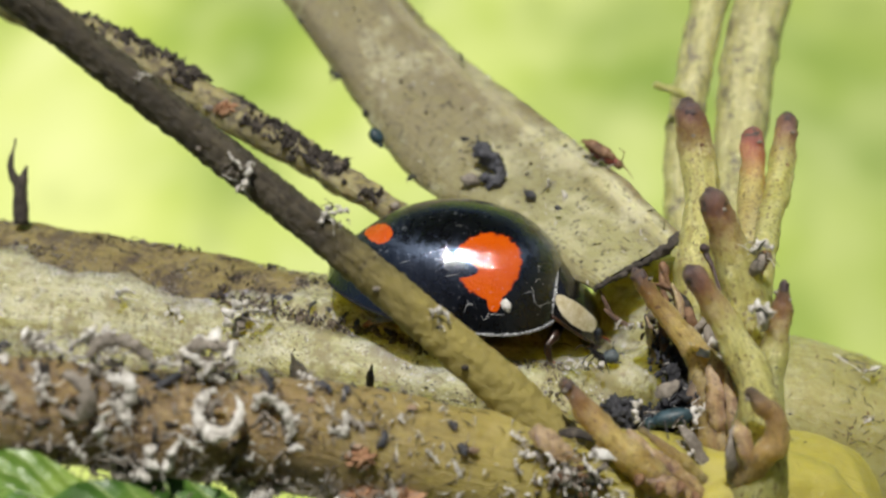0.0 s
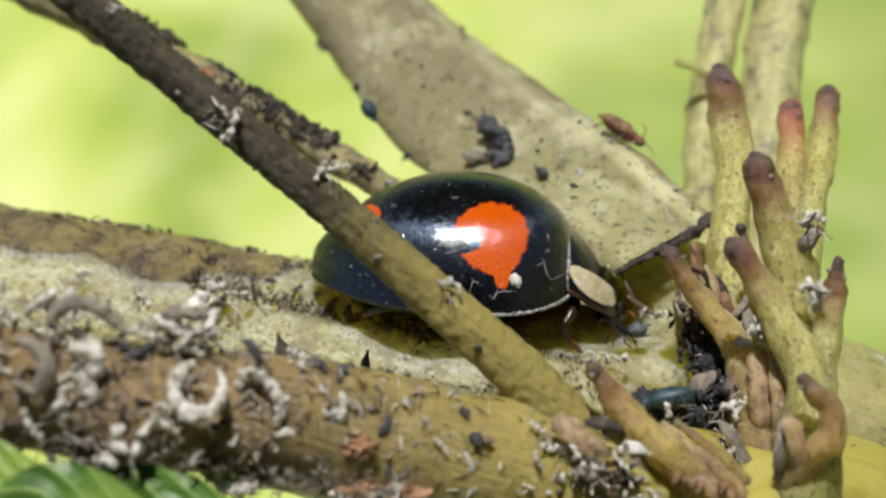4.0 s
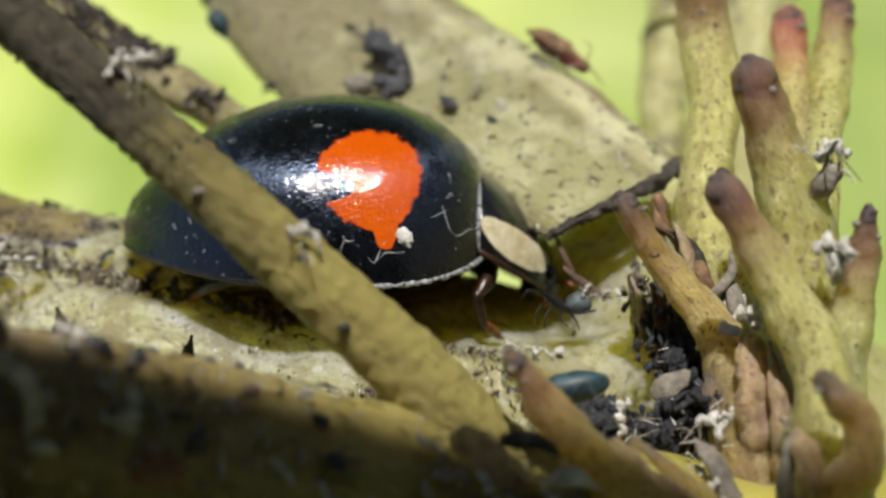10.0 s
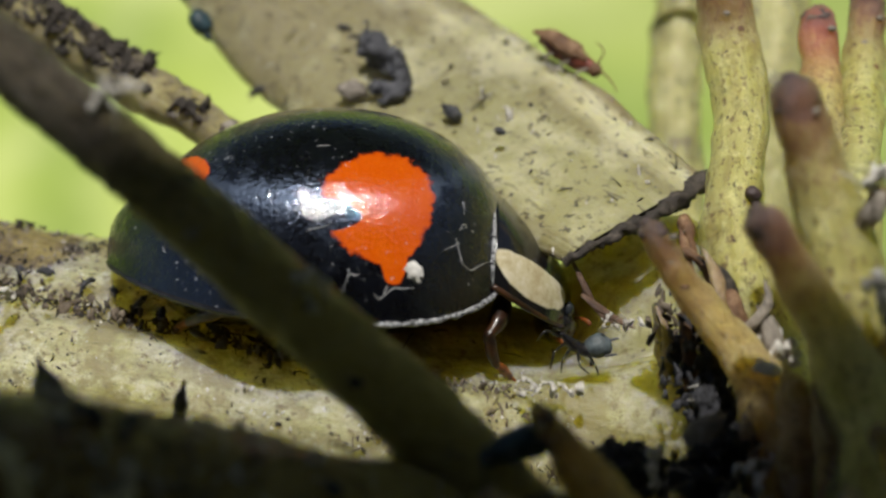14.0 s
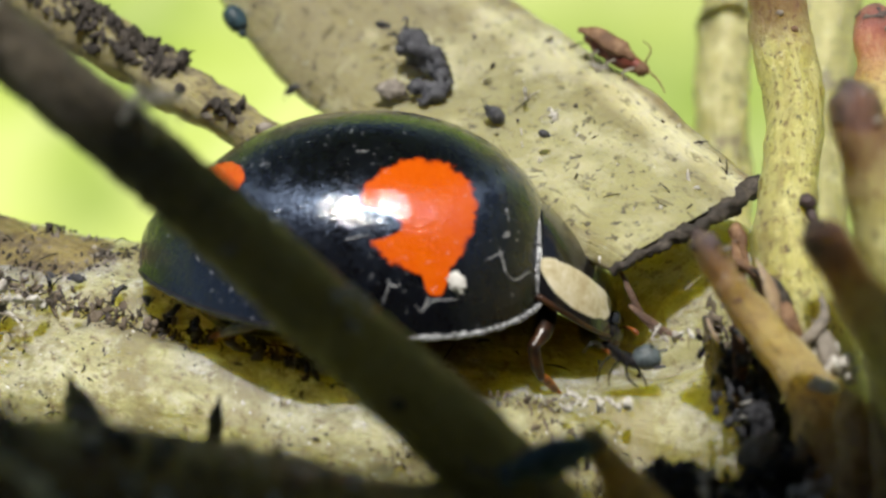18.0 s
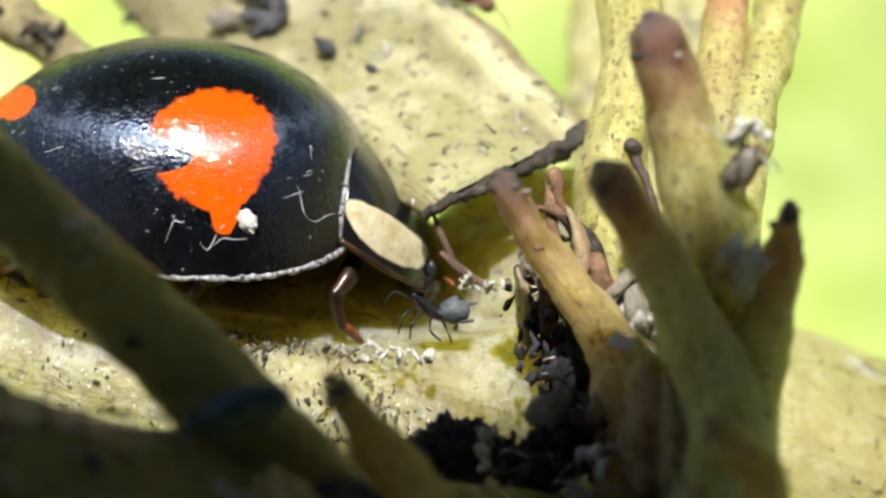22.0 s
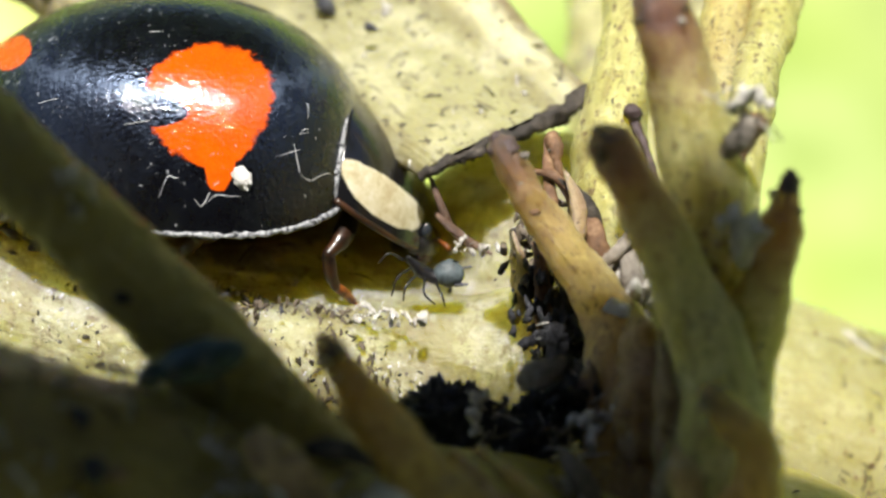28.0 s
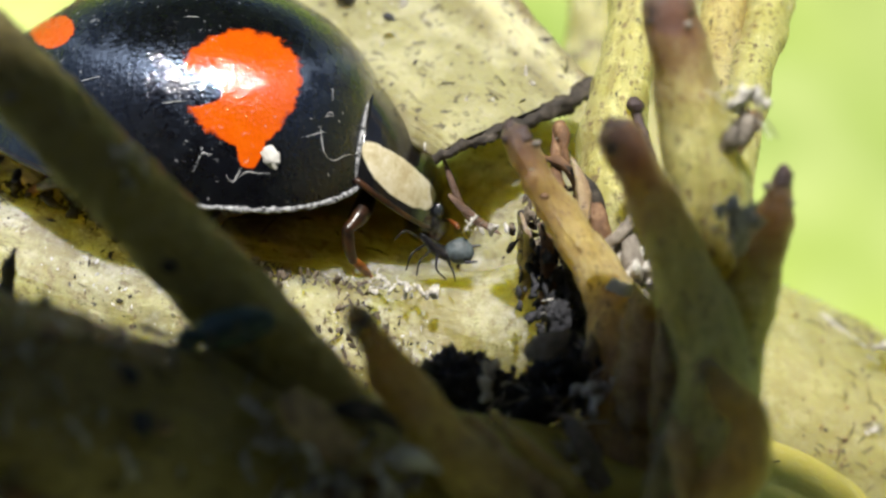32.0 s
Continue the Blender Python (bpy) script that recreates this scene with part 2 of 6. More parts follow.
def elytron_paint(name):
    """Black lacquer wing case with a large and a small orange-red spot, scratches and dust."""
    n = Nodes(name, 0.1)
    uv = n.coords("UV", 1, 1, 1)
    ob = n.coords("Object")
    x, s = n.axis(uv, 0), n.axis(uv, 1)
    wob = n.math("MULTIPLY", n.math("SUBTRACT", n.noise(ob, 3.2, 4, 0.6), 0.5), 0.34)
    fine = n.math("MULTIPLY", n.math("SUBTRACT", n.noise(ob, 7.0, 5, 0.7), 0.5), 0.24)

    def spot(cx, cs, rx, rs):
        dx = n.math("DIVIDE", n.math("SUBTRACT", x, cx), rx)
        ds = n.math("DIVIDE", n.math("SUBTRACT", s, cs), rs)
        d = n.math("SQRT", n.math("ADD", n.math("MULTIPLY", dx, dx), n.math("MULTIPLY", ds, ds)))
        return n.math("ADD", n.math("ADD", d, wob), fine)

    big, tail, bite, small = spot(1.06, 1.84, 0.86, 0.92), n.math("MINIMUM", spot(1.3, 0.95, 0.2, 0.4), spot(1.2, 1.22, 0.5, 0.36)), spot(0.16, 1.62, 0.62, 0.26), spot(-1.85, 2.2, 0.4, 0.42)
    d = n.math("MINIMUM", n.math("MINIMUM", big, tail), small)
    d = n.math("MAXIMUM", d, n.math("SUBTRACT", 2.0, bite))
    col = n.ramp(d, [(0.93, (0.5, 0.058, 0.001)), (1.0, (0.0025, 0.0025, 0.0035))])
    glow = n.ramp(d, [(0.9, 1.0), (0.97, 0.0)])
    col = n.mix(n.math("MULTIPLY", n.math("MULTIPLY", glow, n.noise(ob, 4.0, 5, 0.7)), 0.9), col, (0.66, 0.125, 0.003))
    dust = n.noise(ob, 12.0, 3, 0.7)
    col = n.mix(n.ramp(n.math("ADD", dust, n.math("MULTIPLY", n.noise(ob, 1.1, 2, 0.5), 0.35)), [(0.855, 0.0), (0.93, 0.65)]), col, (0.4, 0.42, 0.46))
    grain = n.noise(ob, 6.0, 5, 0.7)
    col = n.mix(n.ramp(grain, [(0.62, 0.0), (0.8, 0.05)]), col, (0.3, 0.32, 0.4))
    scratch = n.noise(n.coords("UV", 6.0, 0.7, 1), 1.6, 5, 0.7, 0.6)
    n.bsdf.inputs["Coat Weight"].default_value = 1.0
    n.link(n.ramp(n.noise(ob, 3.0, 6, 0.75), [(0.42, 0.02), (0.7, 0.1)]), n.bsdf.inputs["Coat Roughness"])
    n.bsdf.inputs["Coat IOR"].default_value = 1.65
    tan = n.t.nodes.new("ShaderNodeTangent")
    tan.direction_type = "UV_MAP"
    n.link(tan.outputs[0], n.bsdf.inputs["Tangent"])
    n.bsdf.inputs["Anisotropic"].default_value = 0.9
    n.bsdf.inputs["Specular Tint"].default_value = (0.5, 0.66, 1.0, 1)
    n.bump(n.math("ADD", n.math("ADD", n.math("MULTIPLY", n.noise(ob, 5.0, 5, 0.7), 0.5), n.math("MULTIPLY", n.noise(ob, 0.8, 2, 0.5), 0.8)), n.math("ADD", n.math("MULTIPLY", n.cells(ob, 14.0), 0.35), n.math("MULTIPLY", scratch, 0.9))), 0.55, 0.000022)
    n.link(n.math("ADD", n.math("MULTIPLY", n.ramp(d, [(0.9, 0.0), (1.0, 1.0)]), 0.4), 0.1), n.bsdf.inputs["Specular IOR Level"])
    return n.done(col, n.ramp(n.noise(ob, 2.2, 6, 0.75), [(0.42, 0.2), (0.5, 0.32), (0.62, 0.46)]))


def pronotum_paint(name):
    n = Nodes(name, 0.2)
    uv = n.coords("UV", 1, 1, 1)
    ob = n.coords("Object")
    x, s = n.axis(uv, 0), n.axis(uv, 1)
    dx = n.math("DIVIDE", n.math("SUBTRACT", x, 0.56), 0.56)
    ds = n.math("DIVIDE", n.math("SUBTRACT", s, 0.46), 0.32)
    d = n.math("SQRT", n.math("ADD", n.math("MULTIPLY", dx, dx), n.math("MULTIPLY", ds, ds)))
    d = n.math("ADD", d, n.math("MULTIPLY", n.math("SUBTRACT", n.noise(ob, 2.5, 3, 0.6), 0.5), 0.25))
    pale = n.ramp(n.noise(ob, 3.0, 5, 0.7), [(0.35, (0.42, 0.35, 0.2)), (0.5, (0.55, 0.49, 0.32)), (0.65, (0.66, 0.61, 0.47))])
    col = n.mix(n.ramp(d, [(0.92, 1.0), (1.0, 0.0)]), (0.007, 0.007, 0.008), pale)
    n.bsdf.inputs["Coat Weight"].default_value = 0.5
    n.bump(n.noise(ob, 9.0, 4, 0.7), 0.2, 0.00002)
    return n.done(col)


def meadow(name):
    """Sunlit short grass seen as soft patches."""
    n = Nodes(name, 0.85)
    ob = n.coords("Object", 1, 1, 1)
    ob2 = n.coords("Object", 1, 0.4, 1)
    soft = n.noise(ob2, 4.0, 2, 0.5, 0.5)
    col = n.ramp(soft, [(0.3, (0.2, 0.3, 0.04)), (0.44, (0.4, 0.5, 0.09)), (0.58, (0.58, 0.65, 0.19)), (0.75, (0.72, 0.76, 0.36))])
    col = n.mix(n.ramp(n.noise(ob2, 13.0, 3, 0.6), [(0.42, 0.0), (0.7, 0.65)]), col, (0.64, 0.68, 0.32))
    col = n.mix(n.ramp(n.noise(ob2, 11.0, 2, 0.6), [(0.56, 0.0), (0.75, 0.6)]), col, (0.14, 0.22, 0.03))
    # a stretch of darker, duller grass to one side
    side = n.math("ADD", n.axis(ob, 0), n.math("MULTIPLY", n.math("SUBTRACT", n.noise(ob, 2.5, 3, 0.6), 0.5), 0.5))
    col = n.mix(n.ramp(side, [(0.0, 0.0), (0.28, 0.72)]), col, (0.19, 0.26, 0.06))
    # unseen ground near the plant, coloured dark to weaken the bounced light
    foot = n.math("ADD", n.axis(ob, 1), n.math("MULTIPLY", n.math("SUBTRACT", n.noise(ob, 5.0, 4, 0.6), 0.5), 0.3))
    dimmed_ground = n.ramp(n.noise(ob, 22.0, 4, 0.65), [(0.35, (0.05, 0.055, 0.02)), (0.65, (0.13, 0.16, 0.045))])
    col = n.mix(n.ramp(foot, [(0.3, 1.0), (0.46, 0.0)]), col, dimmed_ground)
    return n.done(col)


M_MAIN = bark("main_branch_bark", (0.74, 0.72, 0.5), (0.48, 0.45, 0.2), (0.21, 0.185, 0.058), 1.0, crust=(0.29, 0.25, 0.11), crust_at=0.61, sub=0.85, gloss=1.0, deep=4.5, dots=0.75, tip=((0.4, 0.365, 0.12), (0.4, 0.37, 0.11)), reach=60.0)
M_UPPER = bark("upper_face_bark", (0.33, 0.27, 0.12), (0.24, 0.19, 0.07), (0.12, 0.085, 0.035), 0.9, crust=(0.09, 0.065, 0.048), crust_at=0.6)
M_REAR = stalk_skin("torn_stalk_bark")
M_NEAR = bark("front_branch_bark", (0.42, 0.31, 0.14), (0.28, 0.185, 0.075), (0.125, 0.07, 0.03), 0.9, crust=(0.12, 0.066, 0.042), crust_at=0.68, tip=((0.48, 0.42, 0.075), (0.48, 0.42, 0.075)), reach=33.0, gloss=0.5)
M_TWIG = bark("twig_bark", (0.1, 0.082, 0.052), (0.06, 0.047, 0.029), (0.026, 0.019, 0.012), 0.8, streak=0.7, root=((0.4, 0.33, 0.085), 17.5, 21.5), sub=0.1)
M_TWIG2 = bark("crusted_twig_bark", (0.45, 0.4, 0.22), (0.32, 0.28, 0.13), (0.18, 0.14, 0.06), 0.8, crust=(0.08, 0.06, 0.05), crust_at=0.6)
M_SHOOT = bark("shoot_skin", (0.62, 0.58, 0.25), (0.46, 0.43, 0.12), (0.24, 0.19, 0.05), 0.9, dots=0.75, gloss=0.45, tip=((0.22, 0.09, 0.05), (0.06, 0.04, 0.05)), reach=4.6, sub=0.8, deep=2.2, blue=0.35)
M_SHOOT_BROWN = bark("brown_shoot_skin", (0.54, 0.37, 0.14), (0.4, 0.24, 0.075), (0.2, 0.1, 0.035), 0.9, dots=0.6, gloss=0.4, tip=((0.14, 0.08, 0.06), (0.05, 0.035, 0.035)), reach=3.2, sub=0.8, deep=2.6, blue=0.3)
M_SHOOT_OCHRE = bark("ochre_shoot_skin", (0.58, 0.42, 0.15), (0.42, 0.28, 0.08), (0.23, 0.12, 0.035), 0.9, dots=0.75, gloss=0.4, tip=((0.22, 0.1, 0.05), (0.08, 0.05, 0.045)), reach=4.0, sub=0.8, deep=2.6, blue=0.3)
M_SHOOT_RED = bark("red_shoot_skin", (0.6, 0.5, 0.2), (0.46, 0.36, 0.12), (0.28, 0.18, 0.06), 0.7, dots=0.6, gloss=0.4, tip=((0.42, 0.1, 0.07), (0.12, 0.06, 0.06)), reach=5.0, sub=0.8, deep=2.6, blue=0.3)
M_SHOOT_PALE = bark("pale_shoot_skin", (0.66, 0.63, 0.32), (0.48, 0.46, 0.17), (0.24, 0.22, 0.07), 0.9, crust=(0.14, 0.12, 0.08), crust_at=0.64, gloss=0.7)
M_TIP = crumbly("withered_tip", (0.03, 0.02, 0.022), (0.085, 0.055, 0.055), (0.2, 0.15, 0.12), 0.45, 3.5)
M_NODE = bark("node_skin", (0.56, 0.55, 0.18), (0.45, 0.44, 0.09), (0.27, 0.25, 0.04), 0.9, crust=(0.26, 0.22, 0.09), crust_at=0.66, sub=0.65, gloss=0.6, deep=2.0)
M_STRIP = crumbly("withered_strip", (0.04, 0.022, 0.014), (0.12, 0.065, 0.04), (0.34, 0.22, 0.15), 0.5, 5.0)
M_RIM = crumbly("scar_rim", (0.016, 0.013, 0.011), (0.045, 0.036, 0.028), (0.14, 0.115, 0.09), 0.7, 4.0)
M_SKIN = crumbly("shed_skin", (0.12, 0.095, 0.07), (0.72, 0.69, 0.63), (0.95, 0.94, 0.92), 0.3, 4.5, 0.8, 0.2)
M_SKIN_GREY = crumbly("grey_skin", (0.1, 0.085, 0.07), (0.3, 0.26, 0.215), (0.56, 0.51, 0.44), 0.55, 4.0)
M_BLACK = crumbly("black_crust", (0.02, 0.02, 0.025), (0.065, 0.066, 0.078), (0.22, 0.22, 0.235), 0.5, 4.0)
M_SCAR = crumbly("corky_scar", (0.2, 0.12, 0.08), (0.4, 0.28, 0.19), (0.6, 0.5, 0.4), 0.5, 5.0)
M_HEAP = crumbly("slate_crumbs", (0.012, 0.012, 0.016), (0.045, 0.046, 0.055), (0.16, 0.16, 0.18), 0.55, 7.0, 1.0)
M_BROWN = crumbly("brown_scale", (0.08, 0.04, 0.02), (0.22, 0.115, 0.055), (0.46, 0.3, 0.17), 0.5, 4.0)
M_ORANGE = crumbly("orange_frass", (0.2, 0.09, 0.045), (0.46, 0.25, 0.13), (0.62, 0.42, 0.27), 0.7, 2.5)
M_BRACT = bark("dry_bract", (0.62, 0.46, 0.27), (0.44, 0.28, 0.14), (0.2, 0.095, 0.06), 0.9, streak=1.4, crust=(0.12, 0.06, 0.055), crust_at=0.64, dots=0.5, gloss=0.5)
M_CRUST = crumbly("brown_crust", (0.05, 0.04, 0.028), (0.15, 0.115, 0.08), (0.33, 0.28, 0.21), 0.6, 3.0)
M_WHITE = crumbly("white_flake", (0.5, 0.48, 0.44), (0.72, 0.7, 0.66), (0.85, 0.84, 0.82), 0.4, 4.0)
M_BLUE = glossy("blue_green_aphid", (0.012, 0.028, 0.036), (0.04, 0.08, 0.1), 0.5, 5.0)
M_PREY = glossy("grey_blue_aphid", (0.03, 0.038, 0.042), (0.1, 0.125, 0.135), 0.5, 7.0, 0.0, 0.6)
M_RED = glossy("red_insect", (0.06, 0.02, 0.015), (0.22, 0.05, 0.03), 0.5, 6.0, 0.0, 0.8)
M_SHELL = elytron_paint("elytron_lacquer")
M_PRON = pronotum_paint("pronotum_lacquer")
M_JET = glossy("jet_black", (0.006, 0.006, 0.007), (0.02, 0.019, 0.02), 0.22, 4.0, 0.4)
# the wing case rim's sparkling glints are painted as white flecks here
M_EDGE = glossy("pale_glint_margin", (0.012, 0.012, 0.014), (0.5, 0.51, 0.53), 0.2, 17.0, 0.5, 0.8)
M_FIBRE = glossy("silvery_fibre", (0.35, 0.36, 0.38), (0.75, 0.76, 0.8), 0.25, 6.0, 0.3)
M_EYE = glossy("eye", (0.012, 0.014, 0.017), (0.03, 0.035, 0.042), 0.2, 8.0, 0.4)
M_LEG = glossy("leg_brown", (0.008, 0.005, 0.004), (0.055, 0.022, 0.008), 0.3, 4.0, 0.2)
M_FOOT = glossy("leg_amber", (0.09, 0.025, 0.006), (0.34, 0.1, 0.018), 0.3, 5.0, 0.2)
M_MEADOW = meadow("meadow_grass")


def leaf_paint():
    """Fresh leaf: pale side veins, blotches, a soft waxy sheen."""
    n = Nodes("leaf_green", 0.35)
    ob, uv = n.coords("Object"), n.coords("UV", 1, 1, 1)
    col = n.ramp(n.noise(ob, 0.45, 4, 0.55, 0.4), [(0.32, (0.025, 0.065, 0.012)), (0.5, (0.07, 0.16, 0.025)), (0.68, (0.23, 0.34, 0.06))])
    vein = n.math("ADD", n.math("MULTIPLY", n.math("ABSOLUTE", n.axis(uv, 0)), 1.4), n.axis(uv, 1))
    vein = n.math("PINGPONG", n.math("ADD", vein, n.math("MULTIPLY", n.noise(ob, 0.8, 3, 0.5), 0.8)), 0.5)
    col = n.mix(n.ramp(vein, [(0.03, 0.7), (0.09, 0.0)]), col, (0.3, 0.4, 0.12))
    col = n.mix(n.ramp(n.noise(ob, 3.0, 4, 0.6), [(0.55, 0.0), (0.75, 0.45)]), col, (0.04, 0.09, 0.015))
    n.bump(n.math("ADD", n.math("MULTIPLY", vein, -1.2), n.math("MULTIPLY", n.noise(ob, 2.6, 5, 0.6), 0.6)), 0.6, 0.00012)
    return n.done(col)


M_LEAF = leaf_paint()
M_HEDGE = crumbly("hedge_leaves", (0.008, 0.016, 0.005), (0.025, 0.05, 0.012), (0.05, 0.09, 0.025), 0.7, 0.004)
M_WOOD = crumbly("sunlit_tree_leaves", (0.1, 0.16, 0.015), (0.22, 0.32, 0.035), (0.36, 0.46, 0.07), 0.7, 0.0006)
M_LENS = glossy("lens_black", (0.012, 0.012, 0.012), (0.02, 0.02, 0.02), 0.6, 0.5)


# ---- mesh helpers ----
def smooth_line(points, steps):
    """A Catmull-Rom line through the points."""
    p = [Vector(q) for q in points]
    p = [2 * p[0] - p[1], *p, 2 * p[-1] - p[-2]]
    out = []
    for k in range(1, len(p) - 2):
        a, b, c, d = p[k - 1 : k + 3]
        for s in range(steps):
            u = s / steps
            out.append(0.5 * (2 * b + (c - a) * u + (2 * a - 5 * b + 4 * c - d) * u * u + (3 * b - a - 3 * c + d) * u**3))
    return [*out, p[-2]]


def spread(values, count):
    """The values, smoothed out over count places."""
    line = smooth_line([(v, 0, 0) for v in values], max(1, (count - 1) // (len(values) - 1) + 1))
    return [line[round(k * (len(line) - 1) / (count - 1))].x for k in range(count)]


class Shape:
    """Vertices, faces and UVs in millimetres."""

    def __init__(self):
        self.v, self.f, self.uv = [], [], []

    def grid(self, rows, uvs, wrap=False):
        base, n = len(self.v), len(rows[0])
        for row in rows:
            self.v += [tuple(q) for q in row]
        for r in range(len(rows) - 1):
            for k in range(n if wrap else n - 1):
                k2 = (k + 1) % n
                a, b, c, d = base + r * n + k, base + r * n + k2, base + (r + 1) * n + k2, base + (r + 1) * n + k
                self.f.append((a, b, c, d))
                ka = k + 1
                self.uv.append((uvs(r, k), uvs(r, ka), uvs(r + 1, ka), uvs(r + 1, k)))
        return base

    def tube(self, points, radii, sides=14, steps=6, rough=0.0, grain=1.2, flat=1.0, flute=0.0, flutes=5, seed=0.0, dome=True, closed=True, side=None):
        """A stem along points; its last point is its tip. flat squeezes it along side."""
        line = smooth_line(points, steps)
        rad = spread(radii, len(line))
        # rounded tip
        if dome:
            end, way, r = line[-1], (line[-1] - line[-2]).normalized(), rad[-1]
            for a in (30, 60, 82):
                line.append(end + way * r * math.sin(radians(a)))
                rad.append(r * math.cos(radians(a)))
        run = [0.0]
        for a, b in zip(line, line[1:]):
            run.append(run[-1] + (b - a).length)
        total = run[-1]
        up = Vector(side) if side else Vector((0.13, -1, 0.31))
        rows = []
        for k, c in enumerate(line):
            way = (line[min(k + 1, len(line) - 1)] - line[max(k - 1, 0)]).normalized()
            up = (up - way * up.dot(way)).normalized()
            other = way.cross(up)
            ring = []
            for s in range(sides):
                a = 2 * math.pi * s / sides
                dirn = up * math.cos(a) * flat + other * math.sin(a)
                r = rad[k] * (1 + flute * math.cos(flutes * a + seed))
                q = c + dirn * r
                if rough:
                    e = noise.noise(q * grain + Vector((seed, 0, 0))) + 0.5 * noise.noise(q * grain * 2.7 + Vector((0, seed, 0)))
                    q += dirn * rough * e
                ring.append(q)
            rows.append(ring)
        r0 = sum(radii) / len(radii)
        self.grid(rows, lambda r, k: (2 * math.pi * r0 * k / sides, total - run[r]), wrap=True)
        if closed:
            n, b = sides, len(self.v) - len(rows) * sides
            for cap in (list(range(b, b + n))[::-1], list(range(len(self.v) - n, len(self.v)))):
                self.f.append(tuple(cap))
                self.uv.append(tuple((0.0, 0.0 if cap[0] < cap[-1] else total) for _ in cap))
        return self

    def blob(self, centre, size, rough=0.15, grain=1.6, seed=0.0, rings=8, sides=12, turn=None):
        """An uneven rounded lump."""
        c, rows = Vector(centre), []
        for r in range(rings + 1):
            th = math.pi * (0.04 + 0.92 * r / rings)
            row = []
            for s in range(sides):
                a = 2 * math.pi * s / sides
                d = Vector((math.sin(th) * math.cos(a), math.sin(th) * math.sin(a), math.cos(th)))
                e = 1 + rough * (noise.noise(d * grain + Vector((seed, seed * 0.7, 0))) + 0.6 * noise.noise(d * grain * 2.5 + Vector((0, seed, seed))))
                q = Vector((d.x * size[0], d.y * size[1], d.z * size[2])) * e
                row.append(c + (turn @ q if turn else q))
            rows.append(row)
        b = self.grid(rows, lambda r, k: (k / sides, r / rings), wrap=True)
        for cap in (list(range(b, b + sides)), list(range(len(self.v) - sides, len(self.v)))[::-1]):
            self.f.append(tuple(cap[::-1]))
            self.uv.append(tuple((0.0, 0.0) for _ in cap))
        return self

    def leg(self, points, r0, r1, sides=6):
        return self.tube(points, [r0, (r0 + r1) / 2, r1], sides=sides, steps=4)

    def mesh(self, name, material, to=None):
        me = bpy.data.meshes.new(name)
        vs = [to @ Vector(q) for q in self.v] if to else self.v
        me.from_pydata([tuple(q) for q in vs], [], self.f)
        layer = me.uv_layers.new(name="UVMap")
        flat = [c for face in self.uv for uv in face for c in uv]
        layer.data.foreach_set("uv", flat)
        me.polygons.foreach_set("use_smooth", [True] * len(me.polygons))
        me.materials.append(material)
        me.update()
        return me


def thing(name, base, label, category, group="", kind=""):
    """An empty at a place (mm) that parents its parts."""
    ob = new(name)
    ob.empty_display_size = 0.0005
    ob.location = FRAME @ Vector(base)
    ob["base"] = list(base)
    return tagged(ob, label, category, group, kind)


def part(name, shape, material, parent, label="", base=None):
    """One mesh under a thing or a part, its shape given in millimetres of the place."""
    top = parent
    while top.parent:
        top = top.parent
    base = Vector(top["base"])
    to = FRAME @ Matrix.Translation(-base)
    ob = new(name, shape.mesh(name, material, to))
    ob.parent = parent
    if label:
        tagged(ob, label)
    return ob


def single(name, shape, material, base, label, category, group="", kind=""):
    """A thing of one mesh."""
    ob = new(name, shape.mesh(name, material, FRAME @ Matrix.Translation(-Vector(base))))
    ob.location = FRAME @ Vector(base)
    return tagged(ob, label, category, group, kind)


# ---- the large structure ----
def build_ground():
    s = Shape()
    n, rows = 60, []
    for r in range(n + 1):
        row = []
        for k in range(n + 1):
            u, v = 2 * r / n - 1, 2 * k / n - 1
            x, y = 300 * u * abs(u) ** 3 + 1.0 * u, 300 * v * abs(v) ** 3 + 1.0 * v
            row.append((x, y, -0.42 + 0.03 * noise.noise(Vector((x * 0.7, y * 0.7, 0)))))
        rows.append(row)
    s.grid(rows, lambda r, k: (r / n, k / n))
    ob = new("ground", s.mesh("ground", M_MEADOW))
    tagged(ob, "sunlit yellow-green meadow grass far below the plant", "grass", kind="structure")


build_ground()

MAIN_AXIS = [(-22, 10.5, -0.2), (-14, 7.6, -1.25), (-7.5, 5.7, -2.4), (-4, 4.6, -3.05), (0, 3.9, -3.95), (4, 4.0, -4.7), (8.2, 5.2, -5.2), (12, 7.2, -6.9), (20, 11, -11)]
MAIN_R = [2.6, 2.65, 2.7, 2.85, 3.05, 3.1, 3.05, 3.1, 3.2]


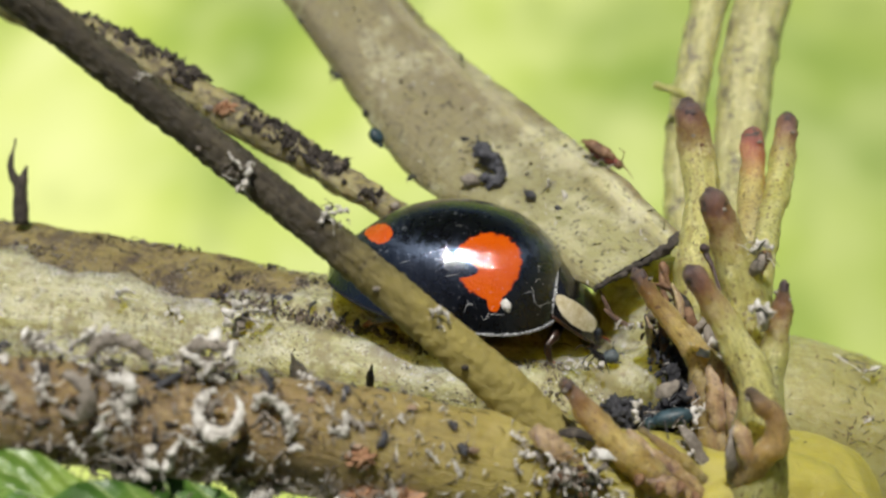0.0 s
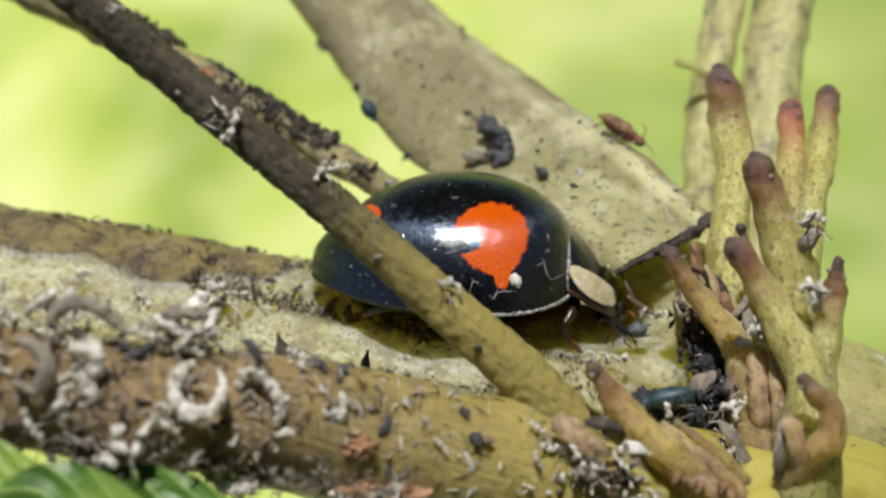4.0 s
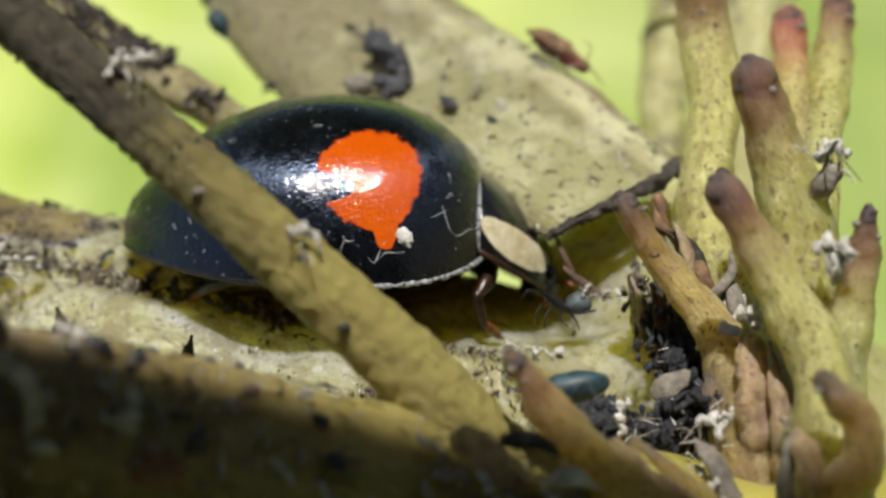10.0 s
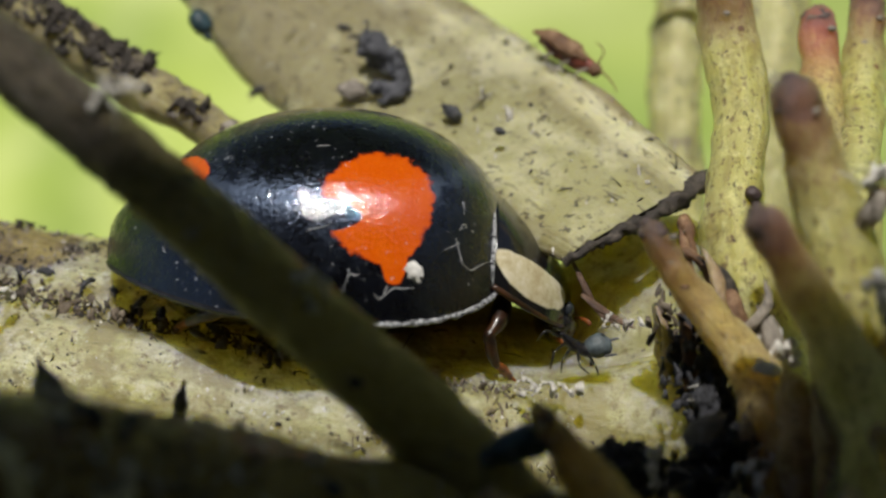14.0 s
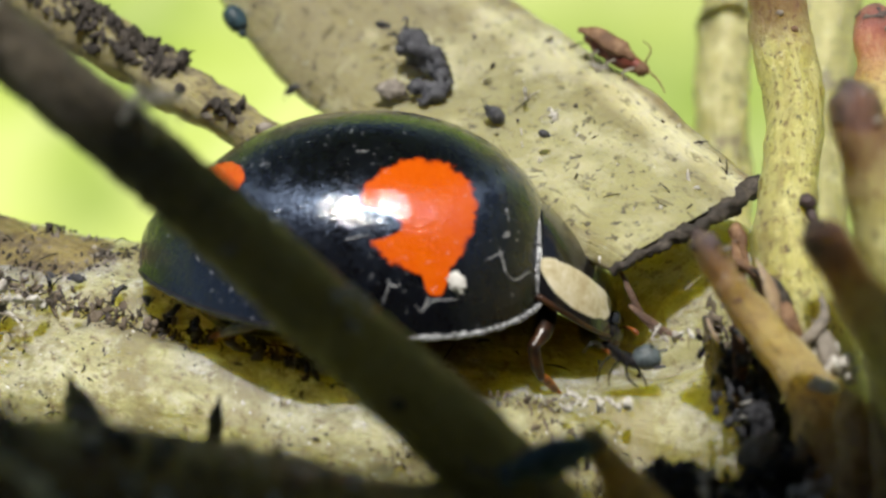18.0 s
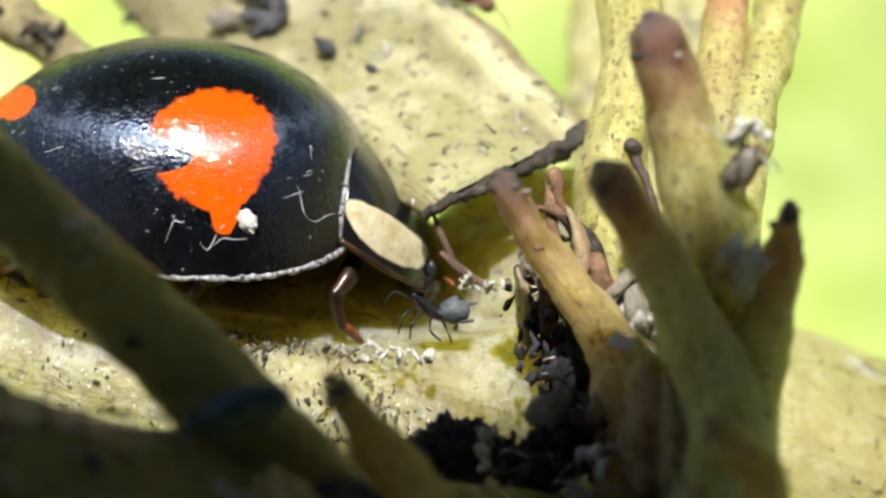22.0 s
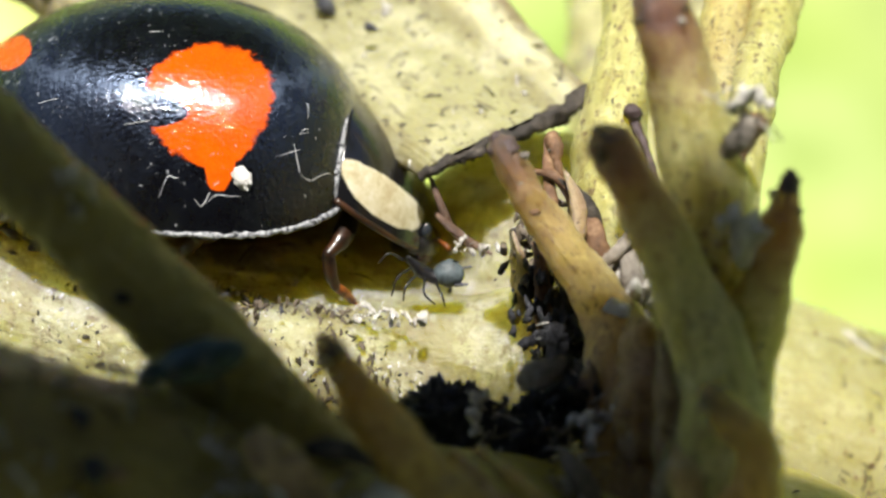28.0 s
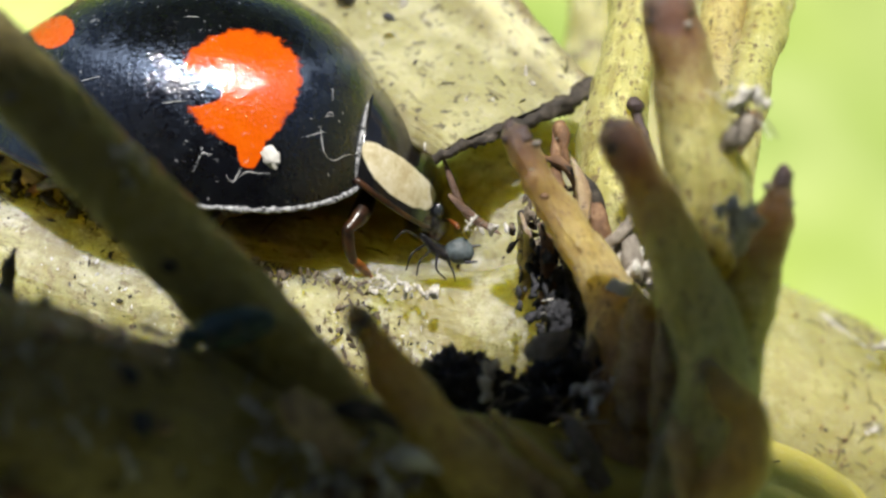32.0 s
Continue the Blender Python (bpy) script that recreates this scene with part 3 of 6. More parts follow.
def grown_together(ob, top, size, axis):
    """Melts the pieces of a stem into one skin and lays its UV map along the axis, in millimetres."""
    melt = ob.modifiers.new("melt", "REMESH")
    melt.mode, melt.voxel_size, melt.use_smooth_shade = "VOXEL", size * MM, True
    soft = ob.modifiers.new("soft", "SMOOTH")
    soft.factor, soft.iterations = 0.5, 4
    me = bpy.data.meshes.new_from_object(ob.evaluated_get(bpy.context.evaluated_depsgraph_get()))
    ob.modifiers.clear()
    ob.data = me
    n = len(me.vertices)
    co = np.empty(n * 3)
    me.vertices.foreach_get("co", co)
    back = np.array((Matrix.Translation(Vector(top["base"])) @ FRAME.inverted()))
    q = co.reshape(-1, 3) @ back[:3, :3].T + back[:3, 3]
    line = np.array(axis, dtype=float)
    dy, dz = q[:, 1] - np.interp(q[:, 0], line[:, 0], line[:, 1]), q[:, 2] - np.interp(q[:, 0], line[:, 0], line[:, 2])
    uv = np.stack((2.8 * np.arctan2(dz, -dy), 1.1 * (line[-1, 0] - q[:, 0])), 1)
    ids = np.empty(len(me.loops), dtype=np.int32)
    me.loops.foreach_get("vertex_index", ids)
    layer = me.uv_layers.new(name="UVMap")
    layer.data.foreach_set("uv", uv[ids].ravel())
    if not me.materials:
        me.materials.append(M_MAIN)


def build_main_stem():
    th = thing("main_branch", (0, 4, -4), "thick pale yellow-green woody stem with brown crust along its crease", "plant stem")
    s = Shape().tube(MAIN_AXIS, MAIN_R, sides=56, steps=16, rough=0.13, grain=0.55, flute=0.02, flutes=7, seed=2.0, dome=False)
    # ridge between the upper face and the bright front face
    s.tube([(-14, 6.3, -1.2), (-10.3, 5.3, -1.75), (-6.1, 3.8, -2.3), (-2.9, 2.4, -2.75), (0.0, 1.65, -3.3), (1.6, 1.55, -3.5), (3.8, 1.9, -3.7)], [1.5, 1.5, 1.45, 1.4, 1.4, 1.35, 1.0], sides=36, steps=10, rough=0.14, grain=0.8, flute=0.03, flutes=9, seed=5.0)
    # swelling where the shoots arise, hollow below the torn stalk, saddle under the beetle
    s.tube([(2.2, 1.9, -2.6), (4.2, 1.6, -2.75), (5.6, 1.2, -3.2), (6.4, 0.4, -4.2)], [0.5, 0.9, 1.1, 1.2], sides=20, steps=8, rough=0.25, grain=0.8, seed=8.0)
    s.blob((4.5, 3.65, -1.6), (1.75, 1.3, 1.85), 0.15, 1.4, 5.0, 18, 26)
    s.tube([(-5.2, 4.7, -1.75), (-3.2, 4.15, -2.0), (-1, 3.55, -2.45), (1.2, 3.25, -2.85), (3, 3.2, -3.1)], [1.2, 1.45, 1.5, 1.42, 1.2], sides=32, steps=12, rough=0.12, grain=0.9, seed=19.0)
    grown_together(part("bark", s, M_MAIN, th), th, 0.11, MAIN_AXIS)
    # the flat upper face behind the ridge
    s = Shape().tube([(-22, 10.3, 0.75), (-14, 7.3, -0.2), (-10, 6.0, -0.75), (-7.2, 5.2, -1.2), (-4.2, 4.4, -1.75), (-2.4, 3.95, -2.2)], [1.75, 1.7, 1.68, 1.62, 1.52, 1.3], sides=32, steps=14, rough=0.14, grain=0.9, seed=17.0)
    part("upper_face", s, M_UPPER, th, "browner upper face with dark crust")
    return th


def build_near_stem():
    th = thing("front_branch", (-4, -5.4, -3.6), "olive-brown stem crusted with shed aphid skins, yellower at the fork", "plant stem")
    s = Shape().tube([(-24, -10.5, -0.6), (-15, -8.2, -1.5), (-10, -6.7, -2.25), (-6.5, -5.9, -2.78), (-4.2, -5.1, -3.12), (-1.9, -4.2, -3.72), (1.3, -3.1, -4.75), (4.6, -1.7, -5.7), (8, 1.2, -6.5)],
                     [1.15, 1.15, 1.15, 1.2, 1.28, 1.4, 1.65, 2.0, 2.4], sides=44, steps=14, rough=0.12, grain=0.8, flute=0.015, flutes=5, seed=11.0)
    s.blob((5.2, -1.2, -6.3), (4.2, 2.9, 2.3), 0.2, 1.3, 3.0, 20, 30)
    s.blob((6.0, -2.7, -5.7), (1.5, 1.5, 1.2), 0.25, 1.6, 6.0, 18, 26)
    grown_together(part("bark", s, M_NEAR, th), th, 0.1, [(-24, -10.5, -0.6), (-10, -6.7, -2.25), (-4.2, -5.1, -3.12), (1.3, -3.1, -4.75), (8, 1.2, -6.5)])
    return th


def ribbon(lo, up, thick, sides=36, steps=14, rough=0.09, seed=0.0, facing=(0.2, -0.9, 0.3)):
    """A flattened stalk between its lower and its upper edge, cut off slantwise at its end."""
    a, b = smooth_line(lo, steps), smooth_line(up, steps)
    th = spread(thick, len(a))
    run, rows = [0.0], []
    for p, q in zip(a, a[1:]):
        run.append(run[-1] + (q - p).length)
    for k, (p, q) in enumerate(zip(a, b)):
        half, mid = (q - p) / 2, (p + q) / 2
        out = Vector(facing)
        out = (out - half * out.dot(half) / half.length_squared).normalized() * th[k]
        ring = []
        for j in range(sides):
            t = 2 * math.pi * j / sides
            c, d = math.cos(t), math.sin(t)
            lift = d * (1 + 0.12 * math.cos(5 * t + 0.6)) + 0.16 * math.exp(-((c - 0.62) / 0.1) ** 2) * (d > 0) - 0.1 * math.exp(-((c - 0.4) / 0.1) ** 2) * (d > 0)
            pt = mid + half * c + out * lift
            e = noise.noise(pt * 0.8 + Vector((seed, 0, 0))) + 0.5 * noise.noise(pt * 2.2 + Vector((0, seed, 0)))
            ring.append(pt + out.normalized() * rough * e + half.normalized() * rough * 0.5 * e)
        rows.append(ring)
    s = Shape()
    s.grid(rows, lambda r, k: (k * 0.28, run[-1] - run[r]), wrap=True)
    return s, rows[-1]


STALK_LO = [(-14, 20.5, 16.6), (-8.6, 13.6, 11.0), (-5.75, 10.6, 7.65), (-3.45, 8.6, 4.4), (-1.85, 6.6, 2.4), (0.6, 3.9, 0.85), (2.85, 1.5, -0.4)]
STALK_UP = [(-8.5, 20.5, 15.6), (-3.9, 13.6, 10.0), (-1.7, 11.2, 7.1), (-0.1, 9.6, 5.6), (1.9, 7.4, 3.98), (3.5, 5.2, 2.72), (5.32, 2.75, 0.85)]


def build_rear_stalk():
    th = thing("torn_stalk", (0, 7.5, 3.1), "broad pale flattened stalk with a dark torn end", "plant stem")
    lo, up = STALK_LO, STALK_UP
    s, end = ribbon(lo, up, [0.9, 0.9, 0.85, 0.8, 0.7, 0.55, 0.42], seed=21.0)
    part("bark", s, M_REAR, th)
    cap = Shape()
    mid = sum(end, Vector()) / len(end)
    inner = [mid + (q - mid) * 0.72 + Vector((-0.35, 0.25, 0.25)) for q in end]
    cap.grid([end, [mid + (q - mid) * 0.93 + Vector((0.03, 0, -0.03)) for q in end], inner, [mid + (q - mid) * 0.1 + Vector((-0.45, 0.3, 0.3)) for q in end]], lambda r, k: (k * 0.2, r * 0.3), wrap=True)
    part("torn_face", cap, M_RIM, th, "dark hollow torn face")
    s = Shape().tube([(2.9, 1.35, -0.4), (3.4, 1.38, -0.14), (4.05, 1.6, 0.16), (4.7, 2.0, 0.5), (5.3, 2.6, 0.85)], [0.05, 0.085, 0.1, 0.13, 0.17], sides=18, steps=16, rough=0.11, grain=4.5, seed=4.0)
    part("torn_edge", s, M_RIM, th, "dark cracked rim of the torn end")
    return th


def build_twigs():
    th = thing("thin_twig", (-0.9, -3.6, -1.0), "thin grey-brown twig crossing in front of the beetle", "twig")
    s = Shape().tube([(3.4, -2.7, -5.1), (1.9, -3.3, -3.72), (0.72, -3.5, -2.45), (-0.92, -3.6, -0.95), (-3.1, -3.65, 1.0), (-5.3, -3.85, 2.85), (-7.5, -4.2, 4.7), (-11, -5.4, 7.6), (-17, -7.5, 12)],
                     [0.65, 0.6, 0.56, 0.5, 0.44, 0.43, 0.43, 0.42, 0.4], sides=40, steps=46, rough=0.05, grain=5.0, flute=0.03, flutes=4, seed=31.0)
    part("bark", s, M_TWIG, th)
    for k, (x, y, z) in enumerate(((-6.3, -4.3, 3.45), (-4.4, -4.1, 2.0), (-2.3, -4.05, 0.1), (-0.3, -4.1, -1.75), (0.3, -3.95, -1.75), (-7.9, -4.5, 4.75))):
        part("bud_scar", Shape().blob((x, y, z), (0.1, 0.05, 0.07), 0.5, 2.0, k * 3.0, 6, 9), M_RIM if k % 2 else M_SKIN_GREY, th, "small dark bud scar")
    th2 = thing("crusted_twig", (-4.3, 5.7, 2.8), "brown twig behind the beetle with dark crumbly crust", "twig")
    s = Shape().tube([(0.6, 3.5, -0.3), (-2.2, 4.6, 1.5), (-4.4, 5.7, 2.85), (-6.8, 6.6, 4.2), (-9.4, 7.6, 5.8), (-13.2, 9.0, 7.6), (-20, 12, 11)],
                     [0.4, 0.36, 0.44, 0.5, 0.52, 0.55, 0.6], sides=22, steps=14, rough=0.12, grain=1.6, seed=41.0)
    part("bark", s, M_TWIG2, th2)
    for k, (x, y, z) in enumerate(((-3.2, 4.75, 2.0), (-5.2, 5.5, 3.1), (-7.6, 6.35, 4.55), (-9.9, 7.2, 5.9), (-2.3, 4.25, 1.75))):
        part("bud_scar", Shape().blob((x, y, z), (0.16, 0.07, 0.1), 0.5, 2.0, k * 4.0, 6, 9), M_RIM if k % 2 else M_SKIN_GREY, th2, "small dark bud scar")
    return th, th2


MAIN_STEM = build_main_stem()
NEAR_STEM = build_near_stem()
REAR_STALK = build_rear_stalk()
NEAR_TWIG, BACK_TWIG = build_twigs()


# ---- the shoots ----
def shoot(name, points, radii, material, label, seed, rough=0.08, sides=28, flat=1.0):
    th = thing(name, points[0], label, "shoot", "upright shoots at the fork")
    part("stalk", Shape().tube(points, radii, sides=sides, steps=10, rough=rough, grain=2.0, seed=seed, flat=flat), material, th)
    a, b, r = Vector(points[-2]), Vector(points[-1]), radii[-1]
    way = (b - a).normalized()
    dark = Shape().tube([b - way * 0.1, b + way * r * 0.25, b + way * r * 0.62], [r * 0.96, r * 0.9, r * 0.55], sides=16, steps=5, rough=0.06, grain=5.0, seed=seed)
    part("tip", dark, M_TIP, th, "dark withered tip")
    for k in range(3):
        c = a.lerp(b, (k + 0.4) / 3) + Vector((random.uniform(-0.2, 0.2), -r * 0.96, random.uniform(-0.1, 0.1)))
        part("scale", Shape().blob(c, (0.07, 0.03, 0.05), 0.4, 2.0, seed + k, 5, 7), M_SKIN_GREY if k else M_BROWN, th, "small dry scale")
    return th


SHOOTS = [
    shoot("shoot", [(5.9, 0.6, -2.4), (5.55, 0.9, -0.6), (5.55, 1.5, 0.6), (5.8, 2.2, 1.8), (5.75, 2.9, 3.05), (5.55, 2.9, 4.1)], [0.75, 0.6, 0.45, 0.44, 0.46, 0.36], M_SHOOT, "upright olive shoot with a purple-brown rounded tip", 1.0),
    shoot("shoot", [(6.5, -2.6, -3.6), (6.5, -2.0, -1.3), (6.35, -1.95, -0.05), (6.0, -2.0, 1.0), (5.68, -2.2, 1.9)], [0.62, 0.58, 0.52, 0.4, 0.33], M_SHOOT, "forked olive shoot with a purple-brown tip", 2.0),
    shoot("shoot", [(6.55, -0.9, -0.3), (6.8, 0.6, 0.9), (7.15, 2.6, 2.3), (7.25, 3.3, 3.4)], [0.36, 0.34, 0.34, 0.28], M_SHOOT_RED, "slender shoot with a red-flushed tip", 3.0),
    shoot("shoot", [(6.8, -1.2, -0.5), (7.2, 0.4, 0.9), (7.95, 3.1, 2.4), (8.27, 4.1, 3.75)], [0.36, 0.34, 0.36, 0.31], M_SHOOT, "slender olive shoot with a grey tip", 4.0),
    shoot("shoot", [(5.7, -1.8, -5.8), (5.85, -2.0, -4.2), (5.65, -1.3, -2.6), (5.2, -0.8, -1.65), (4.47, -0.68, -0.73), (3.95, -0.78, 0.08)], [0.85, 0.65, 0.5, 0.33, 0.24, 0.21], M_SHOOT_OCHRE, "brown leaning shoot with a blunt grey tip", 5.0),
    shoot("shoot", [(6.2, -2.4, -6.0), (6.5, -3.4, -4.6), (6.6, -3.35, -3.4), (6.5, -3.15, -2.35), (6.1, -2.95, -1.42), (5.6, -2.86, -0.52), (5.12, -2.93, 0.2)], [1.1, 0.72, 0.54, 0.46, 0.4, 0.34, 0.27], M_SHOOT, "thick yellow-olive shoot with a dark purple tip", 6.0),
    shoot("shoot", [(6.75, -3.1, -3.0), (6.98, -2.75, -1.7), (7.2, -2.64, -0.78), (7.25, -2.77, -0.1)], [0.4, 0.34, 0.26, 0.14], M_SHOOT, "short pointed olive shoot with a black tip", 7.0),
    shoot("shoot", [(5.4, -2.4, -6.2), (4.6, -3.5, -5.0), (3.7, -4.1, -4.1), (3.1, -4.18, -3.5), (2.48, -4.18, -2.8), (2.03, -4.27, -2.18)], [0.55, 0.44, 0.4, 0.35, 0.26, 0.18], M_SHOOT_OCHRE, "leaning ochre shoot with a brown tip", 8.0),
    shoot("shoot", [(6.1, -3.6, -4.5), (6.5, -4.25, -3.95), (6.82, -4.4, -3.5), (6.78, -4.45, -3.0), (6.5, -4.5, -2.68), (6.26, -4.5, -2.45)], [0.34, 0.3, 0.29, 0.26, 0.22, 0.17], M_SHOOT_BROWN, "short hooked brown shoot with a dark tip", 9.0),
    shoot("far_shoot", [(5.9, 7.6, -1.4), (5.8, 8.5, 1.0), (5.85, 9.0, 3.0), (6.2, 9.8, 4.8), (6.9, 11.4, 7.2), (8.5, 14, 12)], [0.5, 0.5, 0.48, 0.52, 0.56, 0.6], M_SHOOT_PALE, "pale grey-yellow upright shoot behind the others", 10.0, 0.1),
    shoot("far_shoot", [(7.0, 7.4, -1.2), (7.25, 8.0, 1.4), (7.6, 9.0, 3.8), (8.3, 11.0, 6.7), (10.2, 14.5, 12)], [0.8, 0.75, 0.78, 0.82, 0.9], M_SHOOT_PALE, "pale grey-yellow upright shoot behind the others", 12.0, 0.1),
]


# ---- the beetle ----
BEETLE = (-1.0, 2.75, -1.26)


def build_beetle():
    b = Vector((-1.0, 1.9, -1.26))
    th = thing("ladybird", BEETLE, "glossy black ladybird with orange-red spots eating an aphid on the stem", "ladybird beetle")
    th["base"] = [-1.0, 1.9, -1.26]
    xs = [-3.14, -3.04, -2.7, -2.1, -1.3, -0.3, 0.7, 1.6, 2.2, 2.6, 2.85, 2.98]
    wide = [0.03, 0.42, 1.0, 1.68, 2.28, 2.64, 2.74, 2.6, 2.32, 2.0, 1.68, 1.35]
    low = [0.95, 0.8, 0.62, 0.4, 0.2, 0.06, 0.0, 0.03, 0.12, 0.26, 0.42, 0.6]
    top = [1.12, 1.5, 1.9, 2.4, 2.92, 3.22, 3.26, 3.08, 2.78, 2.46, 2.18, 1.95]
    n = 56
    X, W, L, T = (spread(v, n) for v in (xs, wide, low, top))

    def skin(k, a, sgn):
        # the dome, flaring outwards to a flat brim that is widest behind
        brim = (0.07 + 0.05 * max(0.0, -X[k])) * max(0.0, 1 - a / 0.42) ** 2 * min(1.0, 3 * W[k])
        dent = 0.03 * noise.noise(Vector((X[k] * 1.6, a * 4, 3.0))) * max(0.0, 1 - a / 0.9)
        y = (W[k] + dent) * math.cos(a) ** 0.92 + brim if a < 1.57 else 0.0
        return Vector((X[k], sgn * y, L[k] + (T[k] - L[k]) * math.sin(a) ** 0.92))

    for sgn, name in ((-1, "near"), (1, "far")):
        rows, arcs = [], []
        m = 30
        for k in range(n):
            row, arc, last = [], [0.0], None
            for j in range(m + 1):
                a = math.pi / 2 * j / m
                q = skin(k, a, sgn)
                if last:
                    arc.append(arc[-1] + (q - last).length)
                last = q
                row.append(b + q)
            rows.append(row)
            arcs.append(arc)
        s = Shape()
        s.grid(rows, lambda r, k: (X[r], arcs[r][k]))
        if sgn < 0:
            s.f = [f[::-1] for f in s.f]
            s.uv = [f[::-1] for f in s.uv]
        case = part("wing_case", s, M_SHELL, th, "black wing case with two orange-red spots")
        rim = [b + skin(k, 0.0, sgn) + Vector((0, sgn * 0.01, -0.01)) for k in range(3, n, 2)]
        half = len(rim) // 2 - 2
        part("margin", Shape().tube(rim[: half + 1], [0.03, 0.045, 0.05], sides=8, steps=3), M_JET, case, "black raised hind margin")
        part("margin", Shape().tube(rim[half:], [0.03, 0.042, 0.04], sides=8, steps=5, rough=0.035, grain=11, seed=1.0), M_EDGE if sgn < 0 else M_JET, case, "raised front margin, its glints painted white on the near side")
    # belly
    s = Shape().blob(b + Vector((0.2, 0, 0.35)), (2.5, 2.2, 0.75), 0.05, 1.5, 1.0, 12, 24)
    part("belly", s, M_JET, th, "black underside")
    # pronotum: bows down to the head
    sec = [(0, 1.78, 1.46), (1, 1.76, 1.4), (2, 1.62, 1.32), (3, 1.42, 1.18), (4, 1.14, 0.96), (5, 0.82, 0.6)]
    rows, m = [], 40
    base_x = [1.8, 2.05, 2.32, 2.6, 2.84, 3.02]
    base_z = [-0.74, -0.9, -1.07, -1.23, -1.35, -1.4]
    for k in range(24):
        u = k / 23
        w, h = spread([q[1] for q in sec], 24)[k], spread([q[2] for q in sec], 24)[k]
        bx, bz = spread(base_x, 24)[k], spread(base_z, 24)[k]
        row = []
        for j in range(m + 1):
            a = math.pi * j / m
            row.append(Vector((bx + 0.12 * math.sin(a), 1.9 - w * math.cos(a), bz + h * math.sin(a) ** 0.85)))
        rows.append(row)
    edge = [rows[0][j] + Vector((-0.02, 0, 0)) for j in range(0, 13, 2)]
    rows.insert(0, [Vector((q.x - 0.25, 1.9 + (q.y - 1.9) * 0.8, -1.0 + (q.z + 1.0) * 0.82)) for q in rows[0]])
    arcs = []
    for row in rows:
        arc = [0.0]
        for p, q in zip(row, row[1:]):
            arc.append(arc[-1] + (q - p).length)
        arcs.append([min(v, arc[-1] - v) for v in arc])
    s = Shape()
    s.grid(rows, lambda r, k: (1.22 * (r - 1) / 23, arcs[r][min(k, m)]))
    pron = part("pronotum", s, M_PRON, th, "black neck shield with a cream patch on each side")
    part("hind_edge", Shape().tube(edge, [0.04, 0.035, 0.015], sides=8, steps=3), M_EDGE, pron, "thin pale hind edge")
    rim = [rows[k][0] + Vector((0, -0.02, 0)) for k in range(1, 25, 3)]
    part("lower_edge", Shape().tube(rim, [0.05, 0.045, 0.02], sides=8, steps=3), M_LEG, pron, "amber lower edge")
    # head
    head = part("head", Shape().blob((2.92, 1.7, -1.34), (0.36, 0.74, 0.36), 0.08, 1.5, 2.0, 12, 20), M_JET, th, "small black head with amber mouthparts")
    for y in (1.08, 2.62):
        part("eye", Shape().blob((3.05, y - 0.05, -1.12), (0.08, 0.08, 0.12), 0.03, 1, 1, 8, 12), M_EYE, head, "grey-blue eye")
        sg = -1 if y < 1.8 else 1
        part("antenna", Shape().tube([(3.1, 1.85 + sg * 0.5, -1.28), (3.22, 1.85 + sg * 0.66, -1.27), (3.33, 1.85 + sg * 0.76, -1.31), (3.37, 1.85 + sg * 0.78, -1.35)], [0.028, 0.024, 0.035, 0.04], sides=8, steps=5), M_FOOT, head, "short amber antenna")
        part("palp", Shape().tube([(2.9, 1.85 + sg * 0.55, -1.42), (2.86, 1.85 + sg * 0.75, -1.54), (2.96, 1.85 + sg * 0.85, -1.62)], [0.06, 0.05, 0.06], sides=8, steps=5), M_FOOT, head, "amber mouth palp")
    part("jaw", Shape().blob((2.98, 1.5, -1.52), (0.2, 0.5, 0.14), 0.15, 2, 4, 8, 12), M_LEG, head, "brown jaws")

    def leg(hip, knee, shin, toe):
        bend = Vector(hip).lerp(Vector(knee), 0.55) + Vector((0.05, -0.04, -0.03))
        lg = part("leg", Shape().tube([hip, bend, knee], [0.14, 0.15, 0.1], sides=12, steps=5, rough=0.02, grain=4.0), M_LEG, th, "dark brown leg with an amber foot")
        part("shin", Shape().tube([knee, Vector(knee).lerp(Vector(shin), 0.5) + Vector((-0.03, -0.02, 0)), shin], [0.09, 0.1, 0.075], sides=10, steps=5, rough=0.02, grain=5.0), M_LEG, lg, "brown shin")
        mid = (Vector(shin) + Vector(toe)) / 2 + Vector((0, -0.03, 0.02))
        part("foot", Shape().tube([shin, mid, toe], [0.07, 0.075, 0.06], sides=8, steps=4), M_FOOT, lg, "orange foot")
        part("claw", Shape().leg([toe, Vector(toe) + Vector((0.09, -0.03, -0.06))], 0.045, 0.015), M_FOOT, lg)

    leg((2.02, 0.75, -0.85), (1.75, 0.14, -1.48), (1.86, 0.3, -1.92), (2.1, 0.62, -2.14))
    leg((0.1, 0.7, -1.2), (0.0, 0.0, -1.35), (-0.25, 0.2, -1.72), (-0.1, 0.8, -2.0))
    leg((-1.5, 0.7, -1.1), (-2.2, 0.0, -1.1), (-2.75, 0.5, -1.3), (-3.05, 1.2, -1.5))
    leg((1.85, 3.0, -0.98), (2.0, 3.7, -1.1), (2.1, 3.9, -1.6), (2.4, 3.6, -1.9))
    leg((0.1, 3.1, -1.2), (0.1, 4.0, -0.9), (0.0, 4.5, -0.9), (-0.1, 4.6, -1.0))
    leg((-1.5, 3.1, -1.1), (-2.0, 3.9, -0.6), (-2.4, 4.2, -0.5), (-2.6, 4.3, -0.5))
    # white speck stuck on the wing case
    part("speck", Shape().blob((0.6, -0.7, -0.5), (0.12, 0.03, 0.16), 0.6, 2.0, 6.0, 8, 12, turn=Euler((0, radians(-35), 0)).to_matrix()), M_WHITE, th, "chalk-white speck on the wing case")
